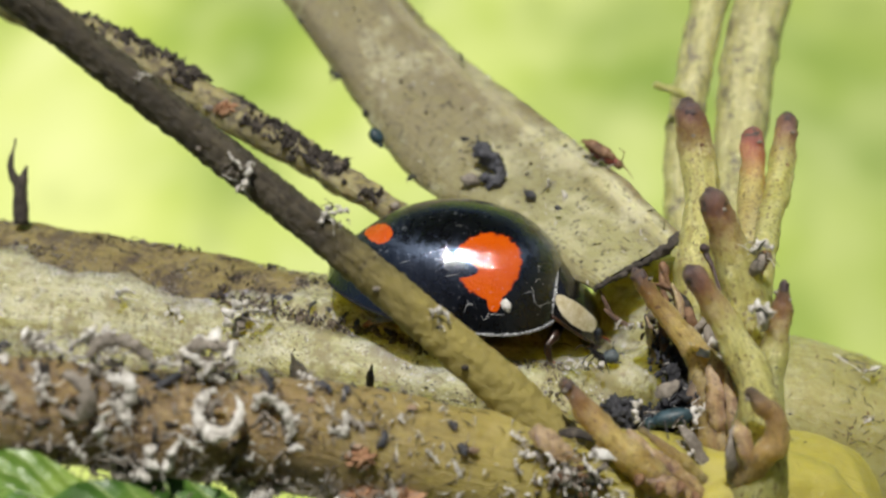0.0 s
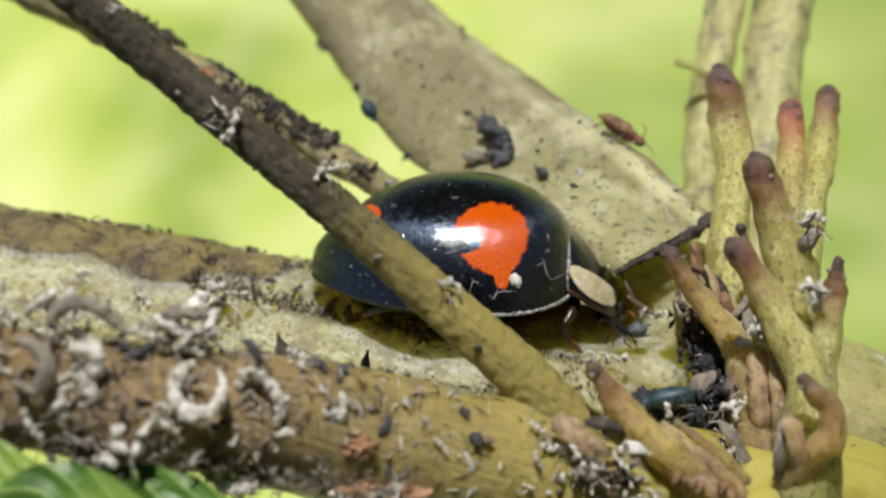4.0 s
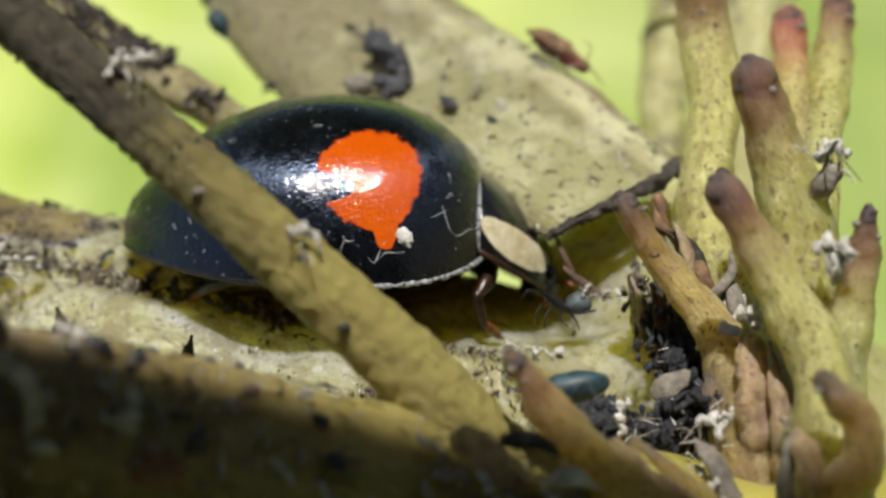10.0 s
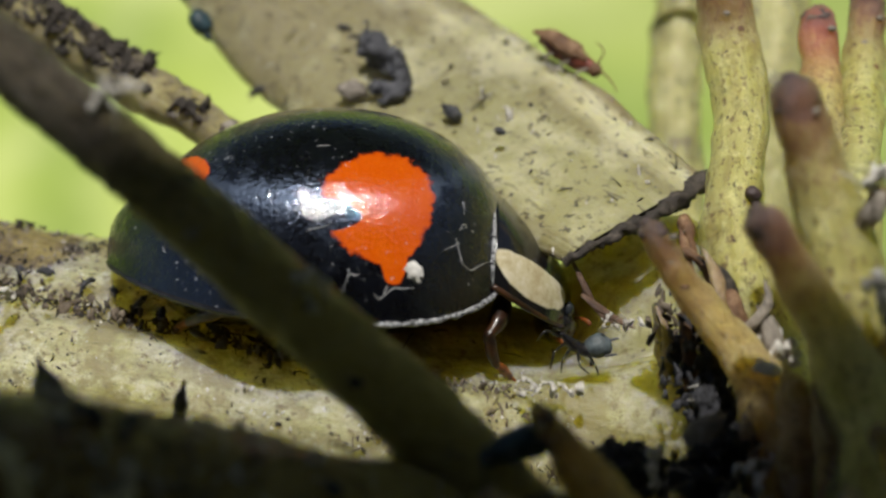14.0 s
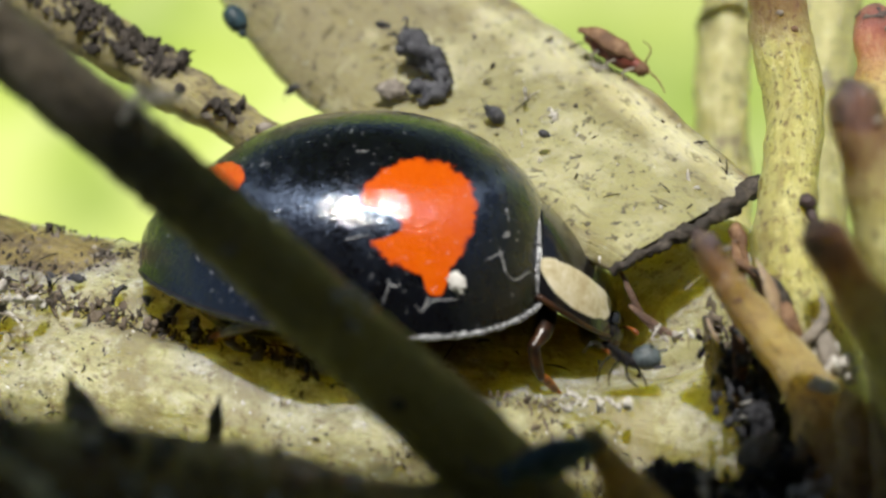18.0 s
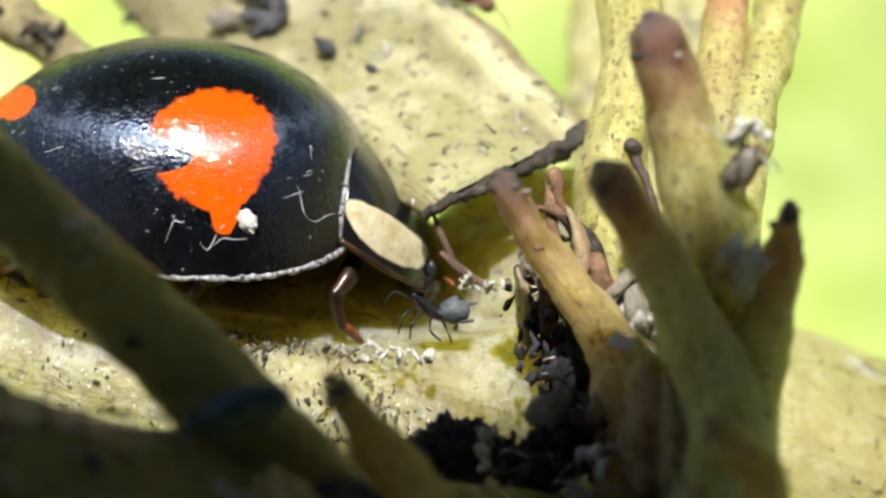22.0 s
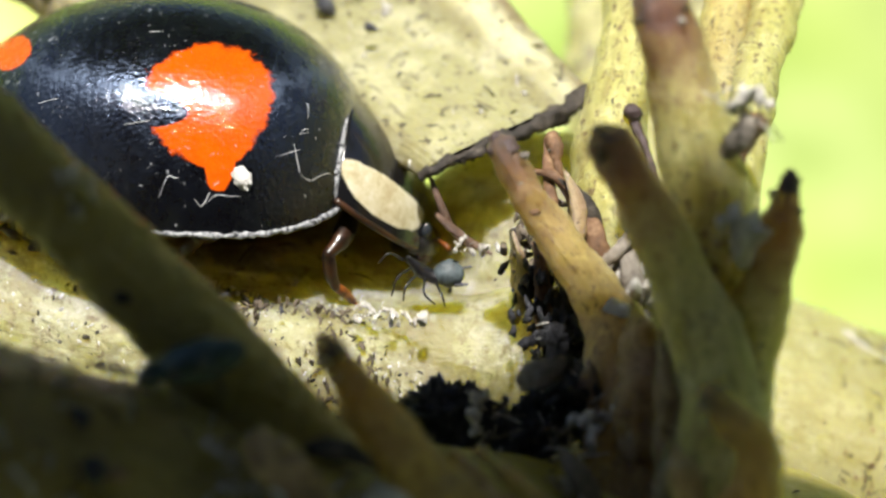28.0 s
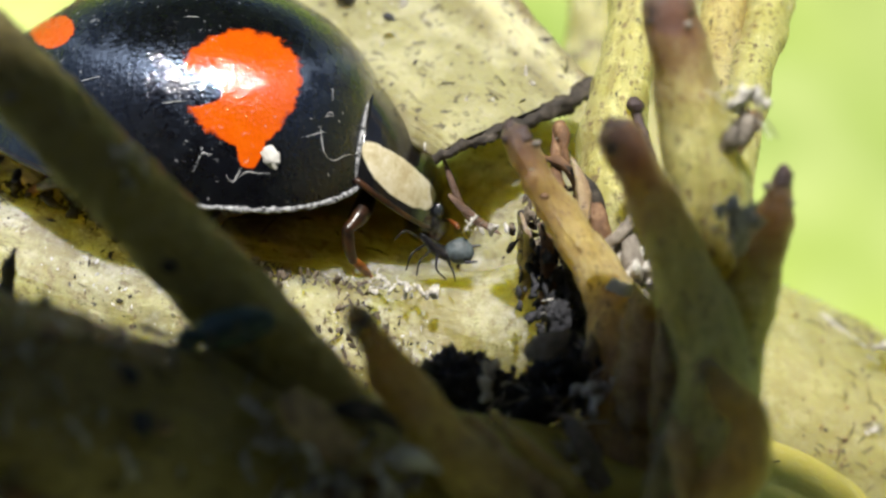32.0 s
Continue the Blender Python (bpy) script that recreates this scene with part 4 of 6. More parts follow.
    # fine pale fibres and scratches on the shell: start, run, curl
    strands = ((0.95, 0.05, 0.45, 0.1, 0), (1.22, -0.05, 0.14, -0.42, 1), (1.34, -0.47, 0.42, 0.08, 1), (1.74, -0.4, 0.1, 0.28, 1), (-0.2, -0.45, -0.25, -0.25, 2), (0.15, -0.8, 0.45, 0.1, 1), (-1.0, 0.1, 0.35, 0.08, 0),
               (0.3, -0.62, -0.3, -0.28, 2), (1.0, -0.2, 0.3, 0.12, 0),
               (-0.85, 1.35, 0.2, 0.02, 0), (1.32, 0.6, 0.05, -0.2, 1), (1.3, 0.2, 0.2, -0.1, 1), (-2.2, 0.3, 0.3, 0.1, 0), (-2.9, -0.1, 0.2, -0.35, 2), (-3.2, 0.0, 0.12, -0.3, 1))
    for k, (x, z, dx, dz, curl) in enumerate(strands):
        pts = []
        for u in (0.0, 0.3, 0.65, 1.0):
            px, pz = x + dx * u, z + dz * u + 0.05 * curl * math.sin(7 * u + k)
            i = min(range(n), key=lambda q: abs(X[q] - (px - b.x)))
            f = max(0.02, min(0.98, (pz - b.z - L[i]) / (T[i] - L[i])))
            pts.append(b + skin(i, math.asin(f ** (1 / 0.92)), -1) + Vector((px - b.x - X[i], -0.012, 0)))
        part("fibre", Shape().tube(pts, [0.002, 0.006, 0.002], sides=5, steps=4), M_FIBRE, th, "fine pale fibre on the wing case")
    return th


LADYBIRD = build_beetle()


# ---- aphids and small insects ----
def small_insect(name, base, length, material, label, category, yaw=0.0, tilt=0.0, legs=True, group="", fat=0.34, leg_mat=None, feelers=True):
    """An aphid-like insect lying along its own x axis, in parts."""
    th = thing(name, base, label, category, group)
    to = Matrix.Translation(Vector(base)) @ pose(0, 0, 0, 0, tilt, yaw)

    def place(s):
        s.v = [tuple(to @ Vector(q)) for q in s.v]
        return s

    L = length
    part("body", place(Shape().blob((-0.1 * L, 0, 0.0), (0.42 * L, fat * L, min(0.3, fat * 1.1) * L), 0.1, 1.6, base[0], 10, 14)), material, th)
    part("head", place(Shape().blob((0.34 * L, 0, -0.02 * L), (0.13 * L, min(0.17, fat * 0.75) * L, 0.12 * L), 0.08, 1.5, base[1], 8, 10)), material, th)
    if legs:
        for k, (x, dx) in enumerate(((0.25, 0.22), (0.08, 0.0), (-0.08, -0.25))):
            for sg in (-1, 1):
                pts = [(x * L, sg * 0.18 * L, -0.1 * L), ((x + dx * 0.6) * L, sg * 0.5 * L, 0.05 * L), ((x + dx) * L, sg * 0.66 * L, -0.3 * L)]
                part("leg", place(Shape().leg(pts, 0.02 * L, 0.011 * L)), leg_mat or material, th)
    if feelers:
        for sg in (-1, 1):
            part("antenna", place(Shape().leg([(0.48 * L, sg * 0.06 * L, 0.04 * L), (0.68 * L, sg * 0.2 * L, 0.16 * L), (0.62 * L, sg * 0.42 * L, 0.28 * L)], 0.016 * L, 0.009 * L)), leg_mat or material, th)
    return th


def build_prey():
    th = thing("prey_aphid", (3.05, 0.55, -1.6), "grey-blue aphid held in the ladybird's jaws, legs dangling", "aphid")
    part("abdomen", Shape().blob((3.37, 0.6, -1.6), (0.22, 0.17, 0.19), 0.15, 2.0, 1.0, 10, 14), M_PREY, th, "grey-blue swollen abdomen")
    part("thorax", Shape().tube([(3.25, 0.62, -1.68), (3.0, 0.58, -1.6), (2.82, 0.52, -1.43)], [0.1, 0.09, 0.06], sides=12, steps=6, rough=0.04, grain=5), M_JET, th, "dark thorax and head")
    for a, m, c in (((2.75, 0.45, -1.45), (2.55, 0.3, -1.36), (2.42, 0.3, -1.5)), ((2.85, 0.45, -1.55), (2.68, 0.3, -1.68), (2.62, 0.3, -1.92)), ((2.95, 0.45, -1.62), (2.8, 0.25, -1.78), (2.78, 0.3, -1.98)),
                    ((3.05, 0.45, -1.66), (3.05, 0.25, -1.86), (3.2, 0.3, -2.0)), ((3.2, 0.45, -1.72), (3.3, 0.3, -1.9), (3.34, 0.35, -2.02))):
        part("leg", Shape().leg([a, m, c], 0.022, 0.012), M_JET, th)
    for q in ((3.5, 0.6, -1.52), (3.46, 0.5, -1.75)):
        part("tail_tube", Shape().leg([q, Vector(q) + Vector((0.16, -0.02, 0.03))], 0.026, 0.02), M_BLACK, th)
    return th


PREY = build_prey()
FOCUS = new("focus_point")
cam.data.dof.use_dof, cam.data.dof.focus_object, cam.data.dof.aperture_fstop = True, FOCUS, 100.0
WALKER = small_insect("walking_aphid", (0, 0, 0), 1.25, M_BLUE, "dark blue-green aphid crawling along the stems", "aphid", fat=0.17, leg_mat=M_BLACK)

# dead aphids and insects on the rear stalk
def build_red_insect():
    th = thing("red_insect", (3.35, 5.1, 3.05), "small reddish-brown winged insect resting on the stalk's edge", "insect")
    body = Shape().tube([(2.95, 5.25, 3.3), (3.2, 5.1, 3.16), (3.5, 4.95, 2.96), (3.72, 4.85, 2.8)], [0.1, 0.18, 0.2, 0.15], sides=12, steps=6, rough=0.05, grain=4.0)
    part("body", body, M_RED, th)
    part("head", Shape().blob((3.8, 4.8, 2.74), (0.14, 0.14, 0.13), 0.1, 2, 1, 8, 10), M_BROWN, th)
    wing = Shape().tube([(2.82, 5.15, 3.42), (3.1, 4.95, 3.3), (3.45, 4.8, 3.08), (3.62, 4.75, 2.95)], [0.05, 0.14, 0.16, 0.08], sides=10, steps=6, flat=0.5, rough=0.03, grain=5.0)
    part("wing", wing, M_BROWN, th, "folded red-brown wing")
    for a in ((3.05, 4.9, 2.85), (3.3, 4.75, 2.7), (3.55, 4.65, 2.55)):
        k = Vector((a[0] + 0.12, a[1] + 0.1, a[2] + 0.2))
        part("leg", Shape().leg([k, Vector(a) + Vector((-0.08, -0.05, 0.12)), a], 0.03, 0.014), M_SKIN_GREY, th)
    part("antenna", Shape().leg([(3.85, 4.75, 2.82), (3.95, 4.7, 3.05), (3.82, 4.7, 3.2)], 0.018, 0.009), M_BROWN, th)
    part("antenna", Shape().leg([(3.9, 4.72, 2.72), (4.05, 4.6, 2.55), (4.15, 4.5, 2.35)], 0.018, 0.009), M_BROWN, th)


build_red_insect()
small_insect("dead_aphid", (1.35, 4.15, 2.0), 0.42, M_BLACK, "small black dead aphid on the pale stalk", "aphid", yaw=200, tilt=-40, group="dead aphids")
small_insect("dead_aphid", (-2.87, 6.4, 3.6), 0.62, M_BLUE, "dark grey aphid on the stalk's edge", "aphid", yaw=-20, tilt=60, group="dead aphids", legs=False)
small_insect("dead_aphid", (2.1, 3.3, 1.65), 0.22, M_BLACK, "small black dead aphid on the pale stalk", "aphid", yaw=30, tilt=20, group="dead aphids")


def build_mummy():
    th = thing("aphid_mummy", (0.25, 5.9, 2.7), "black curled crust of a dead aphid stuck to the stalk", "aphid")
    part("crust", Shape().tube([(-0.12, 5.6, 3.2), (0.12, 5.5, 3.12), (0.42, 5.3, 2.85), (0.5, 5.1, 2.5), (0.3, 4.9, 2.22)], [0.14, 0.25, 0.2, 0.17, 0.12], sides=16, steps=10, rough=0.2, grain=4.5), M_BLACK, th)
    for q, r in (((0.0, 5.5, 3.3), 0.16), ((0.45, 5.2, 3.0), 0.14), ((0.12, 5.0, 2.45), 0.13), ((0.55, 5.0, 2.65), 0.12)):
        part("crust", Shape().blob(q, (r, r * 0.6, r), 0.6, 2.2, q[0] * 9, 8, 12), M_BLACK, th)
    part("flake", Shape().blob((-0.25, 5.1, 2.4), (0.26, 0.1, 0.16), 0.5, 2.5, 3, 10, 14), M_SKIN_GREY, th, "grey skin fragment")
    for a in ((-0.35, 5.4, 3.3), (-0.1, 5.4, 3.55)):
        part("leg", Shape().leg([(-0.05, 5.5, 3.2), Vector(a) + Vector((0.1, 0, 0.05)), a], 0.025, 0.012), M_BLACK, th)


build_mummy()


# ---- unseen hedge behind the camera, added to block the low sky ----
def build_hedge():
    s, rows, n = Shape(), [], 90
    for r in range(15):
        row = []
        for k in range(n + 1):
            a = radians(214 + 170 * k / n)
            d = 3.2 + 0.25 * r + 0.5 * noise.noise(Vector((k * 0.35, r * 0.6, 2.0)))
            row.append((d * math.cos(a), d * math.sin(a), -0.45 + 0.36 * r + 0.25 * noise.noise(Vector((k * 0.5, r * 0.8, 9.0)))))
        rows.append(row)
    s.grid(rows, lambda r, k: (k * 0.1, r * 0.1))
    ob = new("backdrop", s.mesh("backdrop", M_HEDGE))
    tagged(ob, "unseen dark green hedge behind, added to block the low sky", "hedge", kind="structure")


build_hedge()


def build_canopy():
    """Unseen tree crowns added high above to dim the sky, open towards the sun."""
    s, rows, n = Shape(), [], 72
    for r in range(13):
        row = []
        for k in range(n + 1):
            a = 2 * math.pi * k / n
            low = 55 - 20 * math.sin(a)
            if math.sin(a) < 0:
                low = 55 - 34 * math.sin(a)
            e = radians(low + (90 - low) * r / 12 + 3.0 * noise.noise(Vector((math.cos(a) * 3, math.sin(a) * 3, r * 0.5))))
            d = 22 + 1.5 * noise.noise(Vector((math.cos(a) * 4, math.sin(a) * 4, r * 0.9)))
            row.append((d * math.cos(e) * math.cos(a), d * math.cos(e) * math.sin(a), d * math.sin(e)))
        rows.append(row)
    s.grid(rows, lambda r, k: (k * 0.1, r * 0.1))
    ob = new("backdrop", s.mesh("backdrop", M_HEDGE))
    tagged(ob, "unseen dark green tree crowns high above, added to block sky light", "tree crowns", kind="structure")


build_canopy()


def build_far_wood():
    """Sunlit trees beyond the meadow, uphill, mirrored in the beetle's back."""
    s, rows, n = Shape(), [], 80
    for r in range(19):
        row = []
        for k in range(n + 1):
            a = radians(22 + 136 * k / n)
            d = 42 + 0.5 * r + 2.5 * noise.noise(Vector((k * 0.5, r * 0.7, 4.0)))
            row.append((d * math.cos(a), d * math.sin(a), -1 + (1.35 + 0.25 * noise.noise(Vector((k * 0.4, 0, 7.0)))) * r))
        rows.append(row)
    s.grid(rows, lambda r, k: (k * 0.1, r * 0.1))
    ob = new("backdrop", s.mesh("backdrop", M_WOOD))
    tagged(ob, "sunlit green trees far beyond the meadow", "trees", kind="structure")


build_far_wood()


# ---- the filming camera's lens, whose shadow falls on the near stems ----
def build_lens():
    rows = []
    prof = [(21.0, 60), (21.0, 2), (21.7, 0), (LENS_R - 0.6, 0), (LENS_R, 0.8), (LENS_R, 12), (LENS_R - 0.8, 12.6), (LENS_R - 0.8, 30), (LENS_R, 30.6), (LENS_R, 60), (21.0, 60)]
    s = Shape()
    for r, z in prof:
        rows.append([Vector((r * math.cos(a), r * math.sin(a), z)) * MM for a in (2 * math.pi * k / 72 for k in range(72))])
    s.grid(rows, lambda r, k: (k * 2.0, r * 2.0), wrap=True)
    ob = new("lens_barrel", s.mesh("lens_barrel", M_LENS))
    body = Shape()
    for k, (w, h, z) in enumerate(((0.1, 0.1, 58), (40, 30, 58), (62, 42, 60), (66, 46, 66), (66, 46, 110), (60, 40, 116), (0.1, 0.1, 116))):
        ring = []
        for j in range(48):
            a = 2 * math.pi * j / 48
            c, d = math.cos(a), math.sin(a)
            ring.append(Vector((w * math.copysign(abs(c) ** 0.35, c), h * math.copysign(abs(d) ** 0.35, d), z)) * MM)
        body.v += [tuple(q) for q in ring]
    for k in range(6):
        for j in range(48):
            body.f.append((k * 48 + j, k * 48 + (j + 1) % 48, k * 48 + 48 + (j + 1) % 48, k * 48 + 48 + j))
            body.uv.append(((0, 0), (1, 0), (1, 1), (0, 1)))
    shell = new("camera_body", body.mesh("camera_body", M_LENS))
    shell.parent = ob
    return tagged(ob, "matt black lens barrel that shades the near stems", "camera lens")


LENS_R = 23.7
LENS = build_lens()


# ---- shed skins, crumbs and flakes ----
def on_line(points, radii, u, angle, lift=0.0):
    """A place on a stem's surface, u of the way along it: 0 degrees faces the viewer, 90 up."""
    line = smooth_line(points, 12)
    rad = spread(radii, len(line))
    at = u * (len(line) - 1)
    k = min(len(line) - 2, int(at))
    way = (line[k + 1] - line[k]).normalized()
    centre, r = line[k].lerp(line[k + 1], at - k), rad[k] + (rad[k + 1] - rad[k]) * (at - k)
    up = Vector((0, 0, 1))
    up = (up - way * up.dot(way)).normalized()
    front = Vector((0, -1, 0))
    front = (front - way * front.dot(way) - up * front.dot(up)).normalized()
    out = front * math.cos(radians(angle)) + up * math.sin(radians(angle))
    return centre + out * (r + lift), out, way


def husk(kind, seed):
    """A shed aphid skin about one millimetre long, in parts, built round the origin."""
    rnd = random.Random(seed)
    pale = kind == "white"
    th = thing("shed_skin" if pale else "dead_aphid", (0, 0, 0), "curled papery white shed aphid skin with thin legs" if pale else "dry dark dead aphid stuck to the stem",
               "insect skin" if pale else "aphid", "shed skins on the stems" if pale else "dead aphids")
    s = Shape()
    if pale:
        # a curled, ringed skin: it lies flat on its side or stands in an arch
        sweep, flat_lying = rnd.uniform(1.2, 4.6), rnd.random() < 0.6
        bow = min(0.55, 0.85 / sweep)
        pts, fat = [], []
        for k in range(9):
            a = sweep * (k / 8 - 0.5)
            q = (bow * math.sin(a), bow * (1 - math.cos(a)) - 0.1, 0.07 + 0.06 * rnd.random())
            pts.append(q if flat_lying else (q[0], 0.08 * rnd.random(), 0.12 + 0.7 * (0.3 - q[1])))
            fat.append((0.03, 0.1, 0.06, 0.13, 0.07, 0.12, 0.05, 0.07, 0.01)[k] * rnd.uniform(0.7, 1.2))
        s.tube(pts, fat, sides=14, steps=6, rough=0.11, grain=7.0, seed=seed, flat=rnd.uniform(0.35, 0.65))
    else:
        bend = rnd.uniform(0.1, 0.9)
        pts = [(-0.42, rnd.uniform(-0.1, 0.1), 0.02), (-0.15, 0, 0.06 + 0.14 * bend), (0.1, 0.04, 0.06 + 0.1 * bend), (0.3, rnd.uniform(-0.15, 0.15), 0.05 - 0.12 * bend)]
        s.tube(pts, [0.06, 0.16, 0.15, 0.07], sides=10, steps=5, rough=0.14, grain=5.0, seed=seed, flat=0.7)
    part("husk" if pale else "body", s, M_SKIN if pale else M_BLACK, th)
    for k in range(rnd.choice((4, 5, 6))):
        x, sg = rnd.uniform(-0.2, 0.25), rnd.choice((-1, 1))
        leg = [(x, sg * 0.06, 0.08), (x + rnd.uniform(-0.15, 0.15), sg * rnd.uniform(0.15, 0.25), rnd.uniform(0.05, 0.3)), (x + rnd.uniform(-0.3, 0.3), sg * rnd.uniform(0.25, 0.5), rnd.uniform(-0.05, 0.3))]
        part("leg", Shape().leg(leg, 0.022, 0.011), M_SKIN if pale and k % 2 else M_SKIN_GREY, th)
    return th


for u, a in ((0.42, 20), (0.5, 45), (0.55, 5), (0.6, 60), (0.66, 25), (0.72, 50), (0.78, 15), (0.84, 40)):
    p, out, way = on_line([(-24, -10.5, -0.6), (-10, -6.7, -2.25), (-4.2, -5.1, -3.12), (1.3, -3.1, -4.75), (8, 1.2, -6.5)], [1.15, 1.15, 1.28, 1.65, 2.4], u, a)
    part("leaf_scar", Shape().blob(p, (0.13, 0.07, 0.08), 0.5, 2.0, u * 40, 8, 12), M_SCAR, NEAR_STEM, "small corky leaf scar")
rnd = random.Random(7)
HUSKS = {k: [husk(k, 11 * j + 3) for j in range(7 if k == "white" else 4)] for k in ("white", "dark")}
USED = set()


def put_husk(kind, place, out, size=1.0, spin=None):
    """Lays a skin on a surface with its legs outwards."""
    j = rnd.randrange(len(HUSKS[kind]))
    src = HUSKS[kind][j]
    z = (TURN.to_3x3() @ Vector(out)).normalized()
    turn = z.to_track_quat("Z", "Y").to_matrix().to_4x4() @ pose(0, 0, 0, rnd.uniform(-25, 25), rnd.uniform(-25, 25), rnd.uniform(0, 360) if spin is None else spin)
    m = Matrix.Translation(FRAME @ Vector(place)) @ turn @ Matrix.Scale(size, 4)
    if (kind, j) in USED:
        copy_thing(src, m)
    else:
        USED.add((kind, j))
        src.matrix_basis = m


NEAR_AXIS = [(-24, -10.5, -0.6), (-15, -8.2, -1.5), (-10, -6.7, -2.25), (-6.5, -5.9, -2.78), (-4.2, -5.1, -3.12), (-1.9, -4.2, -3.72), (1.3, -3.1, -4.75), (4.6, -1.7, -5.7), (8, 1.2, -6.5)]
NEAR_R = [1.15, 1.15, 1.15, 1.2, 1.28, 1.4, 1.65, 2.0, 2.4]
for k in range(44):
    u = rnd.uniform(0.14, 0.39)
    p, out, _ = on_line(NEAR_AXIS, NEAR_R, u, rnd.choice((rnd.uniform(-60, 95), rnd.uniform(-70, 0), rnd.uniform(30, 100))))
    put_husk("white", p + out * rnd.uniform(-0.03, 0.08), out, rnd.uniform(0.6, 1.35))
for k in range(40):
    u = rnd.uniform(0.5, 0.9)
    p, out, _ = on_line(NEAR_AXIS, NEAR_R, u, rnd.uniform(-60, 90))
    put_husk("white" if k % 3 else "dark", p, out, rnd.uniform(0.35, 0.75))
for k in range(18):
    p, out, _ = on_line(NEAR_AXIS, NEAR_R, rnd.uniform(0.16, 0.4), rnd.uniform(50, 110), rnd.uniform(0.0, 0.35))
    put_husk("white" if k % 4 else "dark", p, out, rnd.uniform(0.9, 1.7))
for q, size in (((-0.3, -5.2, -3.5), 1.2), ((-4.6, -6.5, -1.65), 1.2), ((-0.6, -4.9, -3.0), 0.8)):
    put_husk("dark", q, (0.1, -0.7, 0.7), size)
# on the thin twig
for q in ((-5.46, -4.2, 3.0), (-5.3, -4.2, 2.75), (-3.4, -4.0, 1.9), (-3.1, -4.05, 1.65), (-0.95, -4.05, -0.72), (-7.6, -4.5, 5.0)):
    put_husk("white", q, (0, -0.9, 0.4), 0.85)
put_husk("dark", (-0.86, -4.08, -0.8), (0, -0.9, 0.4), 0.35)
# on the main branch
for q, size in (((-6.21, 2.35, -1.2), 1.0), ((-5.9, 2.4, -1.05), 0.7), ((-8.2, 3.4, -1.0), 0.9), ((-9.6, 3.7, -0.7), 0.9), ((9.74, 5.6, -2.95), 1.0), ((10.5, 5.9, -3.3), 0.9), ((9.2, 4.0, -4.0), 0.6), ((8.6, 3.2, -4.4), 0.6), ((9.9, 4.0, -4.7), 0.6), ((2.3, 0.75, -2.2), 0.45), ((2.6, 0.75, -2.25), 0.4), ((3.6, 0.9, -1.35), 0.45)):
    put_husk("white", q, (0, -0.6, 0.8), size)
for q, size in (((-5.56, 3.0, -0.55), 0.6), ((-5.1, 2.9, -0.6), 0.6), ((-4.48, 2.6, -0.76), 0.6), ((-4.0, 2.4, -0.9), 0.6), ((-3.6, 2.2, -1.05), 0.6), ((-3.2, 2.0, -1.2), 0.6), ((-2.73, 1.8, -1.35), 0.6), ((-2.4, 1.7, -1.45), 0.6), ((-0.5, 1.1, -2.35), 1.0), ((0.4, 0.6, -2.1), 0.3), ((1.2, 0.4, -2.25), 0.3)):
    put_husk("dark", q, (0, -0.5, 0.85), size)
for u, a, size in ((0.77, 52, 0.7), (0.79, 30, 0.8), (0.8, 44, 0.55), (0.815, 22, 0.7), (0.83, 36, 0.8), (0.79, 12, 0.5), (0.765, 24, 0.5), (0.845, 55, 0.7)):
    p, out, _ = on_line(MAIN_AXIS, MAIN_R, u, a, 0.03)
    put_husk("white", p, out, size)
# black heap between the shoots
for k in range(8):
    c = ((4.7, -1.4, -3.2), (4.3, -1.6, -3.3), (4.9, -0.8, -2.95))[k % 3]
    q = [c[j] + rnd.gauss(0, (0.3, 0.2, 0.2)[j]) for j in range(3)]
    put_husk("dark", q, (rnd.uniform(-0.6, 0.6), -0.6, rnd.uniform(0.2, 1)), rnd.uniform(0.6, 1.0))
for q in ((3.9, -1.9, -3.3), (4.9, -2.1, -3.5), (5.6, -0.55, -1.85), (5.7, -0.6, -1.95), (6.6, -2.4, 0.75), (6.75, -2.5, 0.5), (6.6, -3.2, -0.9), (6.8, -3.0, -0.75), (6.3, -3.95, -4.2), (5.4, -1.9, -3.1), (1.6, -4.6, -3.6), (1.9, -4.7, -3.9), (2.6, -4.8, -3.9), (1.2, -4.6, -3.7)):
    put_husk("white", q, (0, -0.8, 0.6), rnd.uniform(0.5, 0.9))
# on the torn stalk and the crusted twig
for q in ((-0.4, 6.0, 3.5), (1.9, 4.3, 2.2), (2.3, 4.0, 1.9), (3.1, 5.0, 2.75), (-0.5, 9.0, 5.9)):
    put_husk("white" if q[0] > 1 else "dark", q, (0, -0.8, 0.4), 0.5)
for q in ((-4.15, 9.0, 5.4), (-4.3, 9.1, 5.6), (-1.9, 6.7, 2.5), (-3.3, 8.3, 4.3), (-5.3, 10.2, 7.1), (0.9, 8.2, 4.6), (1.1, 8.0, 4.4)):
    put_husk("dark", q, (-0.8, -0.4, 0.2), 0.8)


def crumbs(name, places, label, seed, sizes=(0.03, 0.11), material=None, long=1.3):
    """Crumbs too many to count, as one object."""
    r2, s = random.Random(seed), Shape()
    for p, out in places:
        size = r2.uniform(*sizes) * r2.uniform(0.6, 1.0)
        t = Euler((r2.uniform(0, 6), r2.uniform(0, 6), r2.uniform(0, 6))).to_matrix()
        s.blob(Vector(p) + Vector(out) * size * 0.3, (size * r2.uniform(0.8, 1.4) * long, size * r2.uniform(0.5, 1), size * r2.uniform(0.4, 0.8) / long), 0.9, 2.6, r2.uniform(0, 50), 5, 7, turn=t)
    return single(name, s, material, places[0][0], label, "debris", kind="stuff")


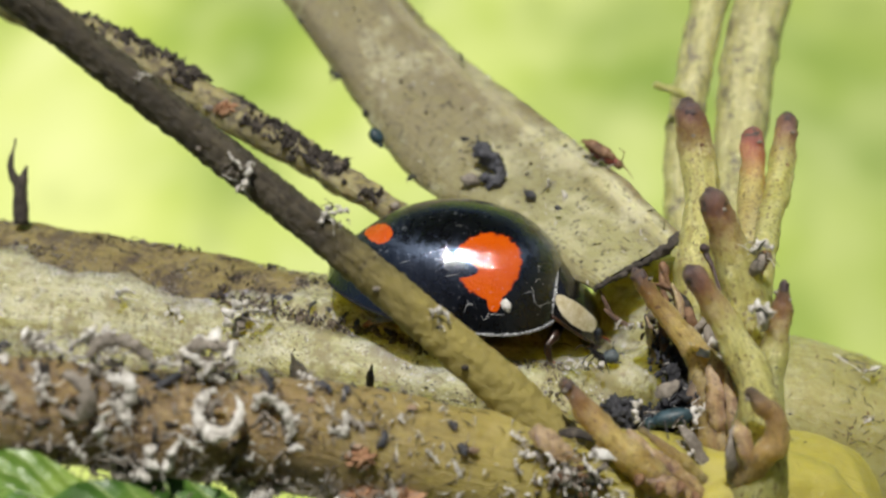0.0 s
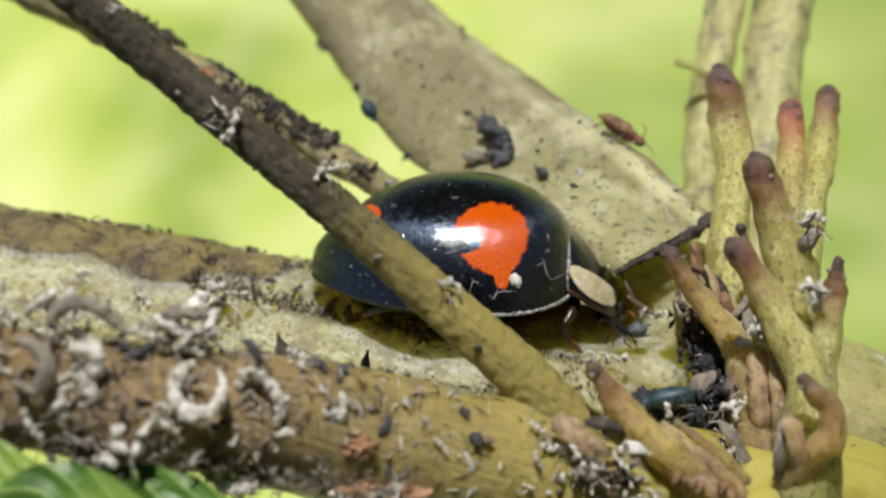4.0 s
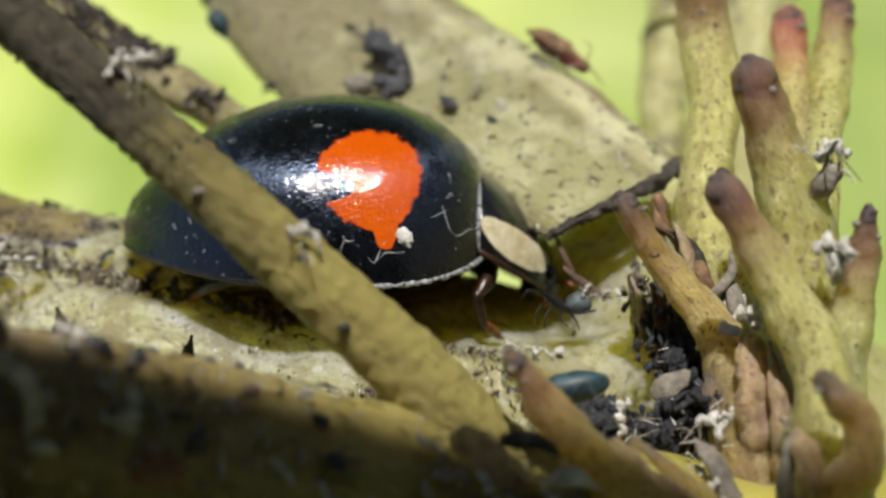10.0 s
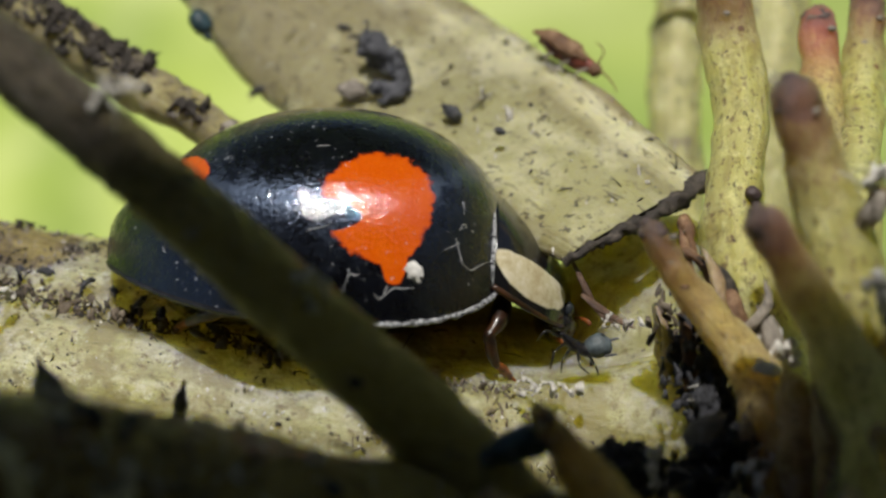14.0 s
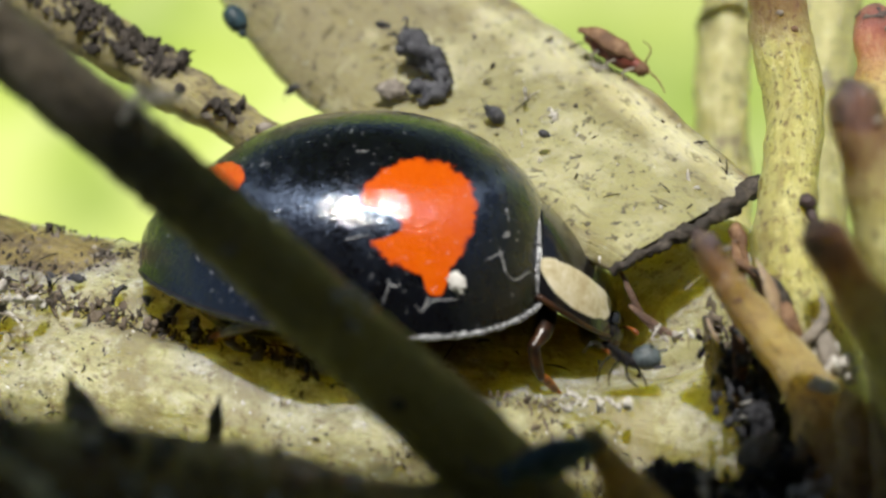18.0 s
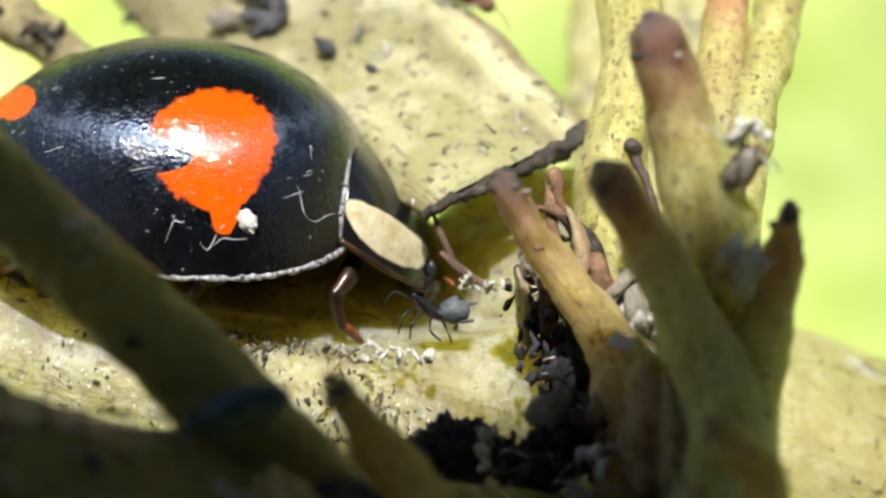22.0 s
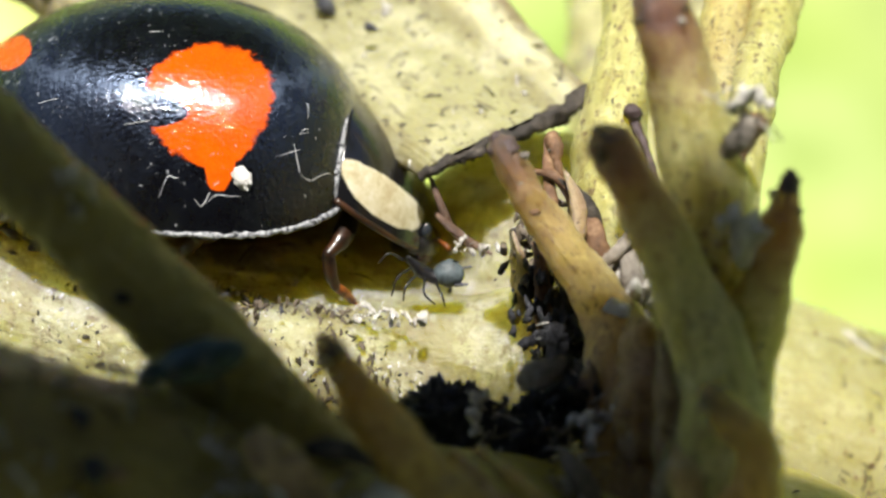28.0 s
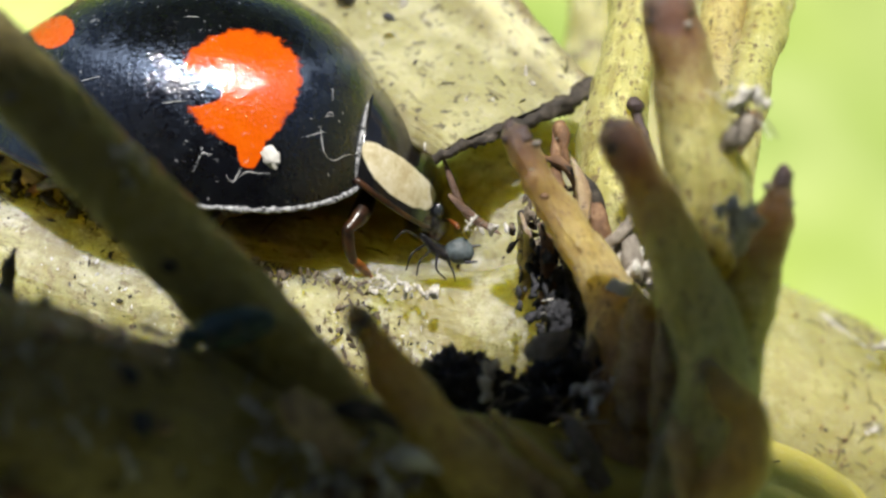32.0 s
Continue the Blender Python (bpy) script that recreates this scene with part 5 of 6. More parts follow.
def scatter(points, radii, count, u0, u1, a0, a1, seed, clump=0.0, flat=0.0):
    r2, out = random.Random(seed), []
    while len(out) < count:
        u, a = r2.uniform(u0, u1), r2.uniform(a0, a1)
        p, o, _ = on_line(points, radii, u, a)
        if noise.noise(p * 0.9 + Vector((seed, 0, 0))) > clump - 0.35 + 0.3 * r2.random():
            out.append((p, o))
    return out


TWIG2_AXIS = [(0.6, 3.5, -0.3), (-2.2, 4.6, 1.5), (-4.4, 5.7, 2.85), (-6.8, 6.6, 4.2), (-9.4, 7.6, 5.8), (-13.2, 9.0, 7.6), (-20, 12, 11)]
TWIG2_R = [0.4, 0.36, 0.44, 0.5, 0.52, 0.55, 0.6]
TWIG_AXIS = [(1.9, -3.3, -3.7), (0.72, -3.5, -2.45), (-0.92, -3.6, -0.95), (-3.1, -3.65, 1.0), (-5.3, -3.85, 2.85), (-7.5, -4.2, 4.7), (-11, -5.4, 7.6)]
TWIG_R = [0.6, 0.56, 0.5, 0.44, 0.43, 0.43, 0.42]
UPPER_AXIS = [(-22, 10.3, 0.75), (-14, 7.3, -0.2), (-10, 6.0, -0.75), (-7.2, 5.2, -1.2), (-4.2, 4.4, -1.75), (-1, 3.6, -2.5)]
UPPER_R = [1.75, 1.7, 1.68, 1.62, 1.55, 1.5]
crumbs("crumb", scatter(TWIG2_AXIS, TWIG2_R, 800, 0.2, 0.85, 10, 120, 5, 0.05), "dark crumbly crust along the upper side of the twig", 1, (0.03, 0.13), M_RIM)
crumbs("crumb", scatter(TWIG_AXIS, TWIG_R, 500, 0.45, 1.0, -100, 120, 6, -0.4), "fine dark grains on the thin twig", 2, (0.012, 0.035), M_RIM)
crumbs("crumb", scatter(UPPER_AXIS, UPPER_R, 700, 0.15, 0.85, 5, 90, 8, 0.36), "dark grey crust on the branch's upper face", 3, (0.02, 0.07), M_SKIN_GREY)
crumbs("crumb", scatter(UPPER_AXIS, UPPER_R, 320, 0.15, 0.8, 20, 95, 9, 0.44), "blackish crust on the branch's upper face", 4, (0.02, 0.07), M_RIM)
crumbs("crumb", scatter(NEAR_AXIS, NEAR_R, 300, 0.12, 0.62, -75, 100, 10, 0.25), "grey-brown crumbs of skins on the front branch", 5, (0.03, 0.1), M_SKIN_GREY, 2.2)
crumbs("crumb", scatter(NEAR_AXIS, NEAR_R, 160, 0.12, 0.42, -75, 90, 14, 0.25), "blackish crust between the skins on the front branch", 9, (0.04, 0.13), M_RIM, 1.8)
crumbs("crumb", scatter(NEAR_AXIS, NEAR_R, 260, 0.14, 0.95, -75, 100, 12, 0.1), "pale crumbs of skins on the front branch", 6, (0.025, 0.08), M_SKIN, 2.4)
crumbs("crumb", scatter(MAIN_AXIS, MAIN_R, 160, 0.2, 0.95, 0, 60, 13, -0.2), "small dark grains on the main branch", 7, (0.015, 0.05), M_RIM)


def slivers(places, label, seed, length=(0.15, 0.45), material=None):
    """Fine shed legs and hairs lying on a stem, as one object."""
    r2, s = random.Random(seed), Shape()
    for p, out in places:
        side = Vector((r2.gauss(0, 1), r2.gauss(0, 1), r2.gauss(0, 1)))
        side = (side - out * side.dot(out)).normalized() * r2.uniform(*length)
        s.tube([p - side / 2 + out * 0.015, p + out * r2.uniform(0.02, 0.09), p + side / 2 + out * 0.015], [0.009, 0.013, 0.006], sides=4, steps=2, dome=False)
    return single("sliver", s, material, places[0][0], label, "debris", kind="stuff")


RIDGE_AXIS = [(-14, 6.3, -1.2), (-10.3, 5.3, -1.75), (-6.1, 3.8, -2.3), (-2.9, 2.4, -2.75), (0.0, 1.65, -3.3), (1.6, 1.55, -3.5), (3.8, 1.9, -3.7)]
RIDGE_R = [1.5, 1.5, 1.45, 1.4, 1.4, 1.35, 1.0]
slivers(scatter(MAIN_AXIS, MAIN_R, 130, 0.74, 0.9, -20, 75, 71, 0.0), "fine dark dashes on the branch beyond the fork", 72, (0.1, 0.35), M_RIM)
crumbs("crumb", scatter(MAIN_AXIS, MAIN_R, 200, 0.74, 0.9, -20, 75, 73, 0.1), "tiny brown grains on the branch beyond the fork", 74, (0.015, 0.05), M_BROWN)
# white grains stand in for sparkling glints along the ridge
crumbs("crumb", scatter(RIDGE_AXIS, RIDGE_R, 420, 0.15, 0.97, -30, 75, 41, -0.2), "tiny white grains on the main branch in place of glints", 31, (0.012, 0.035), M_WHITE)
crumbs("crumb", scatter(RIDGE_AXIS, RIDGE_R, 260, 0.15, 0.97, -30, 75, 42, -0.1), "tiny dark grains on the main branch", 32, (0.012, 0.04), M_RIM)
slivers(scatter(RIDGE_AXIS, RIDGE_R, 50, 0.15, 0.97, -30, 75, 43, 0.3), "fine dark hairs on the main branch's ridge", 33, (0.1, 0.3), M_RIM)
slivers(scatter(NEAR_AXIS, NEAR_R, 330, 0.3, 0.97, -60, 100, 31, -0.1), "fine dark shed legs scattered on the front branch", 1, material=M_RIM)
slivers(scatter(NEAR_AXIS, NEAR_R, 120, 0.2, 0.95, -60, 100, 32, -0.1), "fine pale shed legs scattered on the front branch", 2, material=M_SKIN)
slivers(scatter(MAIN_AXIS, MAIN_R, 120, 0.25, 0.95, -20, 70, 33, 0.25), "fine dark hairs and shed legs on the main branch", 3, material=M_RIM)
slivers(scatter(UPPER_AXIS, UPPER_R, 160, 0.15, 0.95, 0, 90, 34, 0.1), "fine dark shed legs on the branch's upper face", 4, material=M_RIM)


def on_stalk(count, seed, first=0.3):
    """Places on the front of the torn stalk."""
    r2, a, b = random.Random(seed), smooth_line(STALK_LO, 14), smooth_line(STALK_UP, 14)
    th, out = spread([0.9, 0.9, 0.85, 0.8, 0.7, 0.55, 0.42], len(a)), []
    while len(out) < count:
        k, c = int(r2.uniform(first, 1) * (len(a) - 1)), r2.uniform(-0.98, 0.98)
        half, mid = (b[k] - a[k]) / 2, (a[k] + b[k]) / 2
        face = Vector((0.2, -0.9, 0.3))
        face = (face - half * face.dot(half) / half.length_squared).normalized()
        p = mid + half * c + face * th[k] * math.sqrt(1 - c * c)
        if noise.noise(p * 0.8 + Vector((seed, 0, 0))) > r2.uniform(-0.5, 0.4):
            out.append((p, face))
    return out


crumbs("crumb", on_stalk(170, 3), "tiny dark grains on the torn stalk", 91, (0.015, 0.05), M_RIM, 1.6)
crumbs("crumb", on_stalk(120, 4), "tiny pale flakes on the torn stalk", 92, (0.015, 0.05), M_SKIN, 2.0)
slivers(on_stalk(30, 5), "fine dark shed legs on the torn stalk", 93, (0.1, 0.45), M_RIM)
crust = []
for k in range(1300):
    u = rnd.random()
    c = Vector((-7.2, 3.75, -0.45)).lerp(Vector((-1.2, 1.3, -1.85)), u)
    crust.append((c + Vector((rnd.gauss(0, 0.12), rnd.gauss(0.1, 0.2), rnd.gauss(-0.12, 0.11))), (0, -0.3, 0.5)))
crumbs("crumb", crust[::3], "dark rough crust along the branch's crease", 21, (0.03, 0.11), M_RIM)
crumbs("crumb", crust[1::3] + crust[2::3], "grey-brown rough crust along the branch's crease", 22, (0.03, 0.12), M_CRUST)
slivers([(p, Vector(o).normalized()) for p, o in crust[::3]], "fine dark legs standing in the crust", 23, (0.2, 0.5), M_RIM)
heap = []
for k in range(720):
    c, w = (((4.72, -1.45, -3.3), 1.0), ((4.35, -1.5, -3.45), 0.8), ((4.9, -0.8, -2.95), 0.6), ((4.95, -1.5, -3.0), 0.7), ((4.85, -0.3, -2.4), 0.55))[k % 5]
    heap.append(([c[j] + rnd.gauss(0, (0.26, 0.22, 0.2)[j] * w) for j in range(3)], (0, 0, 0)))
crumbs("crumb", heap[::3], "slate-black crumbly lumps between the shoots", 8, (0.08, 0.2), M_HEAP)
crumbs("crumb", heap[1::3] + heap[2::3], "grey-black fine crumbs between the shoots", 9, (0.03, 0.1), M_HEAP)
slivers([(Vector(p), Vector((0, -0.8, 0.6))) for p, o in heap[::12]], "pale threads and shed legs in the black heap", 44, (0.2, 0.55), M_SKIN)


def patch(centre, size, seed, label, count=26):
    """A caked lump of frass with loose grains on it."""
    th = thing("frass_lump", centre, label, "frass", "orange frass lumps")
    r2 = random.Random(seed)
    part("cake", Shape().blob(Vector(centre) + Vector((0, size[1] * 0.1, 0)), [v * 0.95 for v in size], 0.8, 3.0, seed, 30, 40), M_ORANGE, th)
    for k in range(count // 2):
        a, f = r2.uniform(0, 6.28), r2.uniform(0.2, 1.0)
        c = Vector(centre) + Vector((size[0] * f * math.cos(a), -size[1] * 0.55, size[2] * f * math.sin(a)))
        part("grain", Shape().blob(c, [v * r2.uniform(0.1, 0.2) for v in size], 0.6, 2.0, seed + k, 6, 8), M_ORANGE if k % 4 else M_BROWN, th)
    return th


patch((-2.67, -5.55, -4.41), (0.42, 0.2, 0.3), 3, "crumbly orange-brown frass under the front branch", 14)
patch((-1.87, -5.4, -4.65), (0.5, 0.2, 0.3), 13, "crumbly orange-brown frass under the front branch", 14)
patch((-2.67, -6, -3.54), (0.3, 0.13, 0.2), 4, "small orange scar of crumbly frass on the front branch", 9)
patch((-7.4, -6.4, -3.85), (0.45, 0.2, 0.26), 5, "crumbly orange-brown frass under the front branch", 12)
patch((-1.35, -5.2, -3.4), (0.16, 0.1, 0.22), 6, "small orange scar of crumbly frass on the front branch", 10)
patch((-7.1, 6.3, 4.5), (0.3, 0.2, 0.2), 8, "small orange frass lump on the crusted twig", 12)
patch((-0.4, 0.95, -2.45), (0.16, 0.08, 0.07), 9, "small orange frass lump on the main branch", 8)


def bit(name, pts, radii, material, label, category, group=""):
    """A curled dry scrap."""
    th = thing(name, pts[0], label, category, group)
    part("scrap", Shape().tube(pts, radii, sides=9, steps=7, rough=0.05, grain=4.0, seed=pts[0][0]), material, th)
    return th


DRY = "dry curled scales between the shoots"
bit("curled_scale", [(5.0, 0.4, -1.0), (4.98, 0.3, -0.55), (4.7, 0.3, -0.28), (4.45, 0.4, -0.22)], [0.09, 0.1, 0.08, 0.05], M_BROWN, "reddish-brown dry curled scale", "bud scale", DRY)
bit("curled_scale", [(4.75, 0.7, -0.3), (4.72, 0.7, 0.0), (4.68, 0.85, 0.2)], [0.09, 0.09, 0.12], M_BROWN, "reddish-brown dry curled scale", "bud scale", DRY)
bit("curled_scale", [(4.5, 1.05, -2.35), (4.32, 0.8, -1.7), (4.22, 0.65, -1.05)], [0.12, 0.1, 0.06], M_SHOOT_BROWN, "reddish-brown dry curled scale", "bud scale", DRY)
bit("curled_scale", [(5.1, 0.3, -1.5), (5.2, 0.1, -1.1), (5.0, 0.2, -0.8)], [0.1, 0.12, 0.06], M_RIM, "dark dry curled scale", "bud scale", DRY)
bit("curled_scale", [(5.2, -0.3, -1.7), (5.5, -0.35, -1.35), (5.7, -0.3, -1.5)], [0.1, 0.12, 0.06], M_SKIN_GREY, "grey dry curled scale", "bud scale", DRY)
bit("white_flake", [(5.35, -1.25, -1.75), (5.6, -1.25, -1.92), (5.85, -1.2, -2.15)], [0.08, 0.13, 0.06], M_WHITE, "bright white papery flake on the brown shoot", "flake")
bit("white_flake", [(9.39, 4.7, -2.48), (9.69, 4.6, -2.76), (10.2, 4.6, -3.07), (10.79, 4.7, -3.37)], [0.08, 0.15, 0.12, 0.05], M_SKIN, "long pale twisted flake on the branch", "flake")
bit("knobbed_stalk", [(6.1, 0.6, -0.6), (5.95, 0.8, 0.1), (5.78, 0.95, 0.45), (5.72, 0.95, 0.62)], [0.06, 0.06, 0.07, 0.13], M_TIP, "thin dark stalk with a round knob", "stalk")
bit("knobbed_stalk", [(6.75, -1.7, -0.2), (6.85, -1.75, 0.3), (6.95, -1.75, 0.55)], [0.1, 0.1, 0.16], M_BROWN, "thin brown stalk with a round knob", "stalk")
bit("thorn", [(-2.75, -1.0, -2.75), (-2.72, -1.19, -2.3), (-2.66, -1.15, -1.98)], [0.12, 0.09, 0.03], M_RIM, "small dark thorn on the stem", "thorn")
bit("thorn", [(-4.2, -2.6, -2.6), (-4.35, -2.4, -2.0), (-4.5, -2.3, -1.55)], [0.4, 0.22, 0.03], M_TWIG, "brown thorn on the stem", "thorn")
bit("thorn", [(-12.95, 6.2, 1.4), (-12.95, 6.2, 2.4), (-12.75, 6.2, 3.0)], [0.22, 0.2, 0.04], M_RIM, "small blackish dry sprig on the branch", "sprig")
bit("thorn", [(-12.95, 6.2, 2.3), (-13.2, 6.2, 3.0), (-13.05, 6.2, 3.8)], [0.12, 0.1, 0.03], M_RIM, "small blackish dry sprig on the branch", "sprig")
bit("side_twig", [(6.2, 8.6, 4.4), (5.7, 8.4, 4.75), (5.1, 8.2, 4.95)], [0.14, 0.12, 0.1], M_SHOOT_PALE, "short broken side twig on the far shoot", "twig")


for x, y, z, r in ((3.68, -4.5, -4.38, 0.13), (4.13, -4.5, -4.56, 0.13), (4.61, -4.5, -4.57, 0.11), (4.95, -4.5, -4.85, 0.1)):
    bit("bud", [(x, y + 0.25, z + 0.12), (x, y, z), (x - 0.06, y - 0.1, z - 0.08)], [r * 0.7, r, r * 0.5], M_BROWN, "small brown dried bud on the shoot's base", "bud", "dried buds")


def ringed_skin(points, radii, label, material=None, legs=3, seed=0.0):
    """One large shed skin: a ringed, curled tube with a few thin legs."""
    th = thing("shed_skin", points[0], label, "insect skin", "shed skins on the stems")
    line = smooth_line(points, 3)
    wide = spread(radii, len(line))
    wide = [r * (1.06 if k % 2 else 0.85) for k, r in enumerate(wide)]
    part("husk", Shape().tube(line, wide, sides=18, steps=4, rough=0.065, grain=6.0, seed=seed, flat=0.7), material or M_SKIN, th)
    r2 = random.Random(seed)
    for k in range(legs):
        c = line[(k + 1) * len(line) // (legs + 1)]
        knee = c + Vector((r2.uniform(-0.25, 0.25), -0.12, r2.uniform(-0.25, 0.25)))
        part("leg", Shape().leg([c, knee, knee + Vector((r2.uniform(-0.25, 0.25), 0.1, r2.uniform(-0.2, 0.2)))], 0.022, 0.01), M_SKIN_GREY, th)
    return th


RING = Vector((-5.6, -7.15, -2.29))
ringed_skin([RING + Vector((0.46 * math.cos(a), 0.22 * math.sin(a), 0.46 * math.sin(a))) for a in (radians(100 + 33 * k) for k in range(10))], [0.07, 0.13, 0.15, 0.17, 0.19, 0.17, 0.13, 0.1, 0.05], "large white shed skin curled into a ring", seed=3)
ringed_skin([RING + Vector((0.2 * math.cos(a), 0.08, 0.2 * math.sin(a))) for a in (radians(60 + 40 * k) for k in range(5))], [0.05, 0.09, 0.09, 0.04], "small grey shed skin curled up on the branch", M_SKIN_GREY, 2, 4)
ringed_skin([(-4.89, -6.55, -2.36), (-4.83, -6.6, -2.09), (-4.55, -6.65, -2.05), (-4.28, -6.65, -2.28), (-4.11, -6.6, -2.64), (-4.18, -6.5, -3.04)], [0.08, 0.12, 0.13, 0.13, 0.12, 0.07], "white shed skin hooked like a shrimp", seed=5)
ringed_skin([(-2.97, -6, -2.46), (-2.93, -6.05, -2.68), (-2.99, -6.05, -2.91), (-3.03, -6, -3.13)], [0.03, 0.1, 0.13, 0.06], "upright white shed skin", legs=5, seed=6)
ringed_skin([(-4.41, -6.3, -3.28), (-4.1, -6.4, -3.21), (-3.81, -6.3, -3.26)], [0.05, 0.1, 0.04], "small white shed skin", seed=7)
ringed_skin([(-8.02, -7.3, -1.47), (-7.56, -7.5, -1.5), (-7.43, -7.5, -1.8), (-7.66, -7.4, -2.13), (-7.82, -7.3, -2.46)], [0.08, 0.17, 0.15, 0.14, 0.06], "long white shed skin bent at a sharp angle", seed=8)
ringed_skin([(-8.8, -7.9, -1.29), (-8.42, -8, -1.52), (-8.3, -8, -1.94), (-8.56, -7.9, -2.26), (-8.91, -7.8, -2.14)], [0.1, 0.17, 0.18, 0.15, 0.08], "greyish shed skin curled on the branch", M_SKIN_GREY, 4, 9)
ringed_skin([(-8.43, -7.2, -1.01), (-8.16, -7.2, -0.75), (-7.76, -7.2, -0.66), (-7.39, -7.1, -0.81), (-7.02, -7, -1.18)], [0.1, 0.17, 0.15, 0.17, 0.09], "greyish shed skin arched over the branch", M_SKIN_GREY, 5, 10)
ringed_skin([(-6.39, -6.4, -0.96), (-6.05, -6.4, -0.87), (-5.64, -6.3, -0.95), (-5.53, -6.3, -0.85)], [0.1, 0.14, 0.12, 0.05], "grey shed skin on the branch's crest", M_SKIN_GREY, 5, 11)
ringed_skin([(-6.41, -6.6, -1.68), (-6.23, -6.6, -1.42), (-5.91, -6.5, -1.23), (-5.6, -6.4, -1.44)], [0.07, 0.12, 0.1, 0.04], "brown shed skin with spread legs", M_CRUST, 4, 12)
ringed_skin([(-7.21, -6.4, -3.15), (-7.04, -6.5, -3.48), (-6.79, -6.4, -3.86)], [0.06, 0.13, 0.07], "grey shed skin hanging under the branch", M_SKIN_GREY, 3, 13)
ringed_skin([(-6.56, -6.2, -3.79), (-6.3, -6.3, -3.71), (-6.25, -6.2, -3.39)], [0.07, 0.12, 0.02], "small white pointed skin under the branch", None, 2, 14)
ringed_skin([(-5.67, -5.9, -3.97), (-5.25, -6, -4.24), (-4.85, -6, -4.31), (-4.52, -5.9, -4.23)], [0.1, 0.2, 0.2, 0.1], "pale grey shed skin under the branch", None, 4, 15)
ringed_skin([(-6.56, 2.6, -1.56), (-6.38, 2.55, -1.24), (-6.13, 2.6, -0.88)], [0.07, 0.16, 0.06], "dry grey skin standing on the main branch", M_SKIN_GREY, 4, 16)
ringed_skin([(-4.09, -5, -1.69), (-3.8, -5.1, -1.8), (-3.48, -5, -2.09)], [0.05, 0.08, 0.06], "pale shed skin on the branch's crest", None, 5, 17)
ringed_skin([(-2.2, -4.6, -2.38), (-1.92, -4.65, -2.45), (-1.61, -4.6, -2.6)], [0.07, 0.12, 0.06], "white flaky skin on the branch's crest", None, 4, 18)


def bract(points, width, material, label, seed, flat=0.3):
    """A dry scale leaf, cupped and pointed."""
    th = thing("bract", points[0], label, "bud scale", "dry bracts round the shoots")
    part("scale", Shape().tube(points, [width * 0.55, width, width * 0.85, width * 0.25], sides=14, steps=8, rough=0.09 * width / 0.25, grain=2.6, seed=seed, flat=flat), material, th)
    return th


PINK, TAN = "shrivelled pinkish-brown bract at a shoot's base", "dry tan bract at a shoot's base"
bract([(5.35, -3.6, -5.09), (4.63, -3.9, -4.36), (3.93, -4.05, -3.81), (3.45, -4, -3.31)], 0.2, M_BRACT, PINK, 1.0, 0.6)
bract([(5.47, -3.2, -4.85), (4.89, -3.4, -4.25), (4.32, -3.6, -3.79), (3.76, -3.6, -3.32)], 0.17, M_SHOOT_OCHRE, TAN, 2.0, 0.6)
bract([(5.26, -3.8, -5.2), (4.46, -4.25, -4.63), (3.84, -4.3, -4.23), (3.22, -4.25, -3.77)], 0.22, M_BRACT, PINK, 3.0, 0.5)
bract([(5.58, -2.9, -4.61), (5.15, -3, -4.01), (4.94, -3, -3.58), (4.74, -2.9, -3.37)], 0.16, M_SKIN_GREY, "grey curled bract beside the black heap", 4.0, 0.5)
bract([(1.28, -4.7, -3.06), (1.61, -4.8, -3.41), (1.95, -4.8, -3.69), (2.3, -4.7, -3.85)], 0.27, M_BRACT, "pinkish-tan dry scale lying on the fork", 5.0)
bract([(1.83, -4.55, -3.26), (2.11, -4.6, -3.23), (2.45, -4.6, -3.3), (2.66, -4.5, -3.46)], 0.13, M_RIM, "black dry scale lying on the fork", 6.0)
bract([(2.5, -4.75, -3.77), (2.71, -4.8, -3.7), (2.91, -4.8, -3.74), (3.12, -4.7, -3.86)], 0.14, M_WHITE, "bright white flake lying on the fork", 7.0)
bract([(4.28, -1.6, -2.81), (4.49, -1.7, -2.66), (4.72, -1.7, -2.56), (4.91, -1.6, -2.49)], 0.17, M_SKIN_GREY, "grey dry scale on the black heap", 8.0)
bract([(5.9, -1.9, -4.3), (5.85, -2.3, -3.3), (5.75, -2.25, -2.4), (5.6, -1.85, -1.75)], 0.4, M_BRACT, "broad pinkish-tan bract wrapping the leaning shoot", 9.0, 0.55)
bract([(6.15, -2.2, -4.4), (6.1, -2.75, -3.5), (6.0, -2.7, -2.7), (5.9, -2.35, -2.0)], 0.25, M_BRACT, PINK, 10.0, 0.5)
bract([(5.5, -1.5, -4.3), (5.35, -1.75, -3.5), (5.25, -1.6, -2.8), (5.2, -1.3, -2.2)], 0.24, M_SHOOT_BROWN, TAN, 11.0, 0.5)
bract([(5.0, 0.2, -2.6), (5.0, -0.1, -2.0), (4.95, -0.1, -1.5), (4.85, 0.1, -1.1)], 0.18, M_RIM, "blackish withered bract between the shoots", 12.0, 0.5)
bract([(4.75, 0.3, -2.6), (4.65, 0.1, -2.1), (4.6, 0.05, -1.6), (4.5, 0.15, -1.15)], 0.13, M_BROWN, "brown withered bract between the shoots", 13.0, 0.5)
bract([(5.25, 0.2, -1.7), (5.3, -0.1, -1.3), (5.2, -0.1, -0.9), (5.0, 0.1, -0.6)], 0.15, M_BROWN, "brown withered bract between the shoots", 14.0, 0.5)
bract([(5.35, 0.1, -1.2), (5.2, -0.05, -0.75), (4.95, 0.0, -0.45), (4.75, 0.15, -0.3)], 0.1, M_RIM, "blackish withered bract between the shoots", 15.0, 0.5)
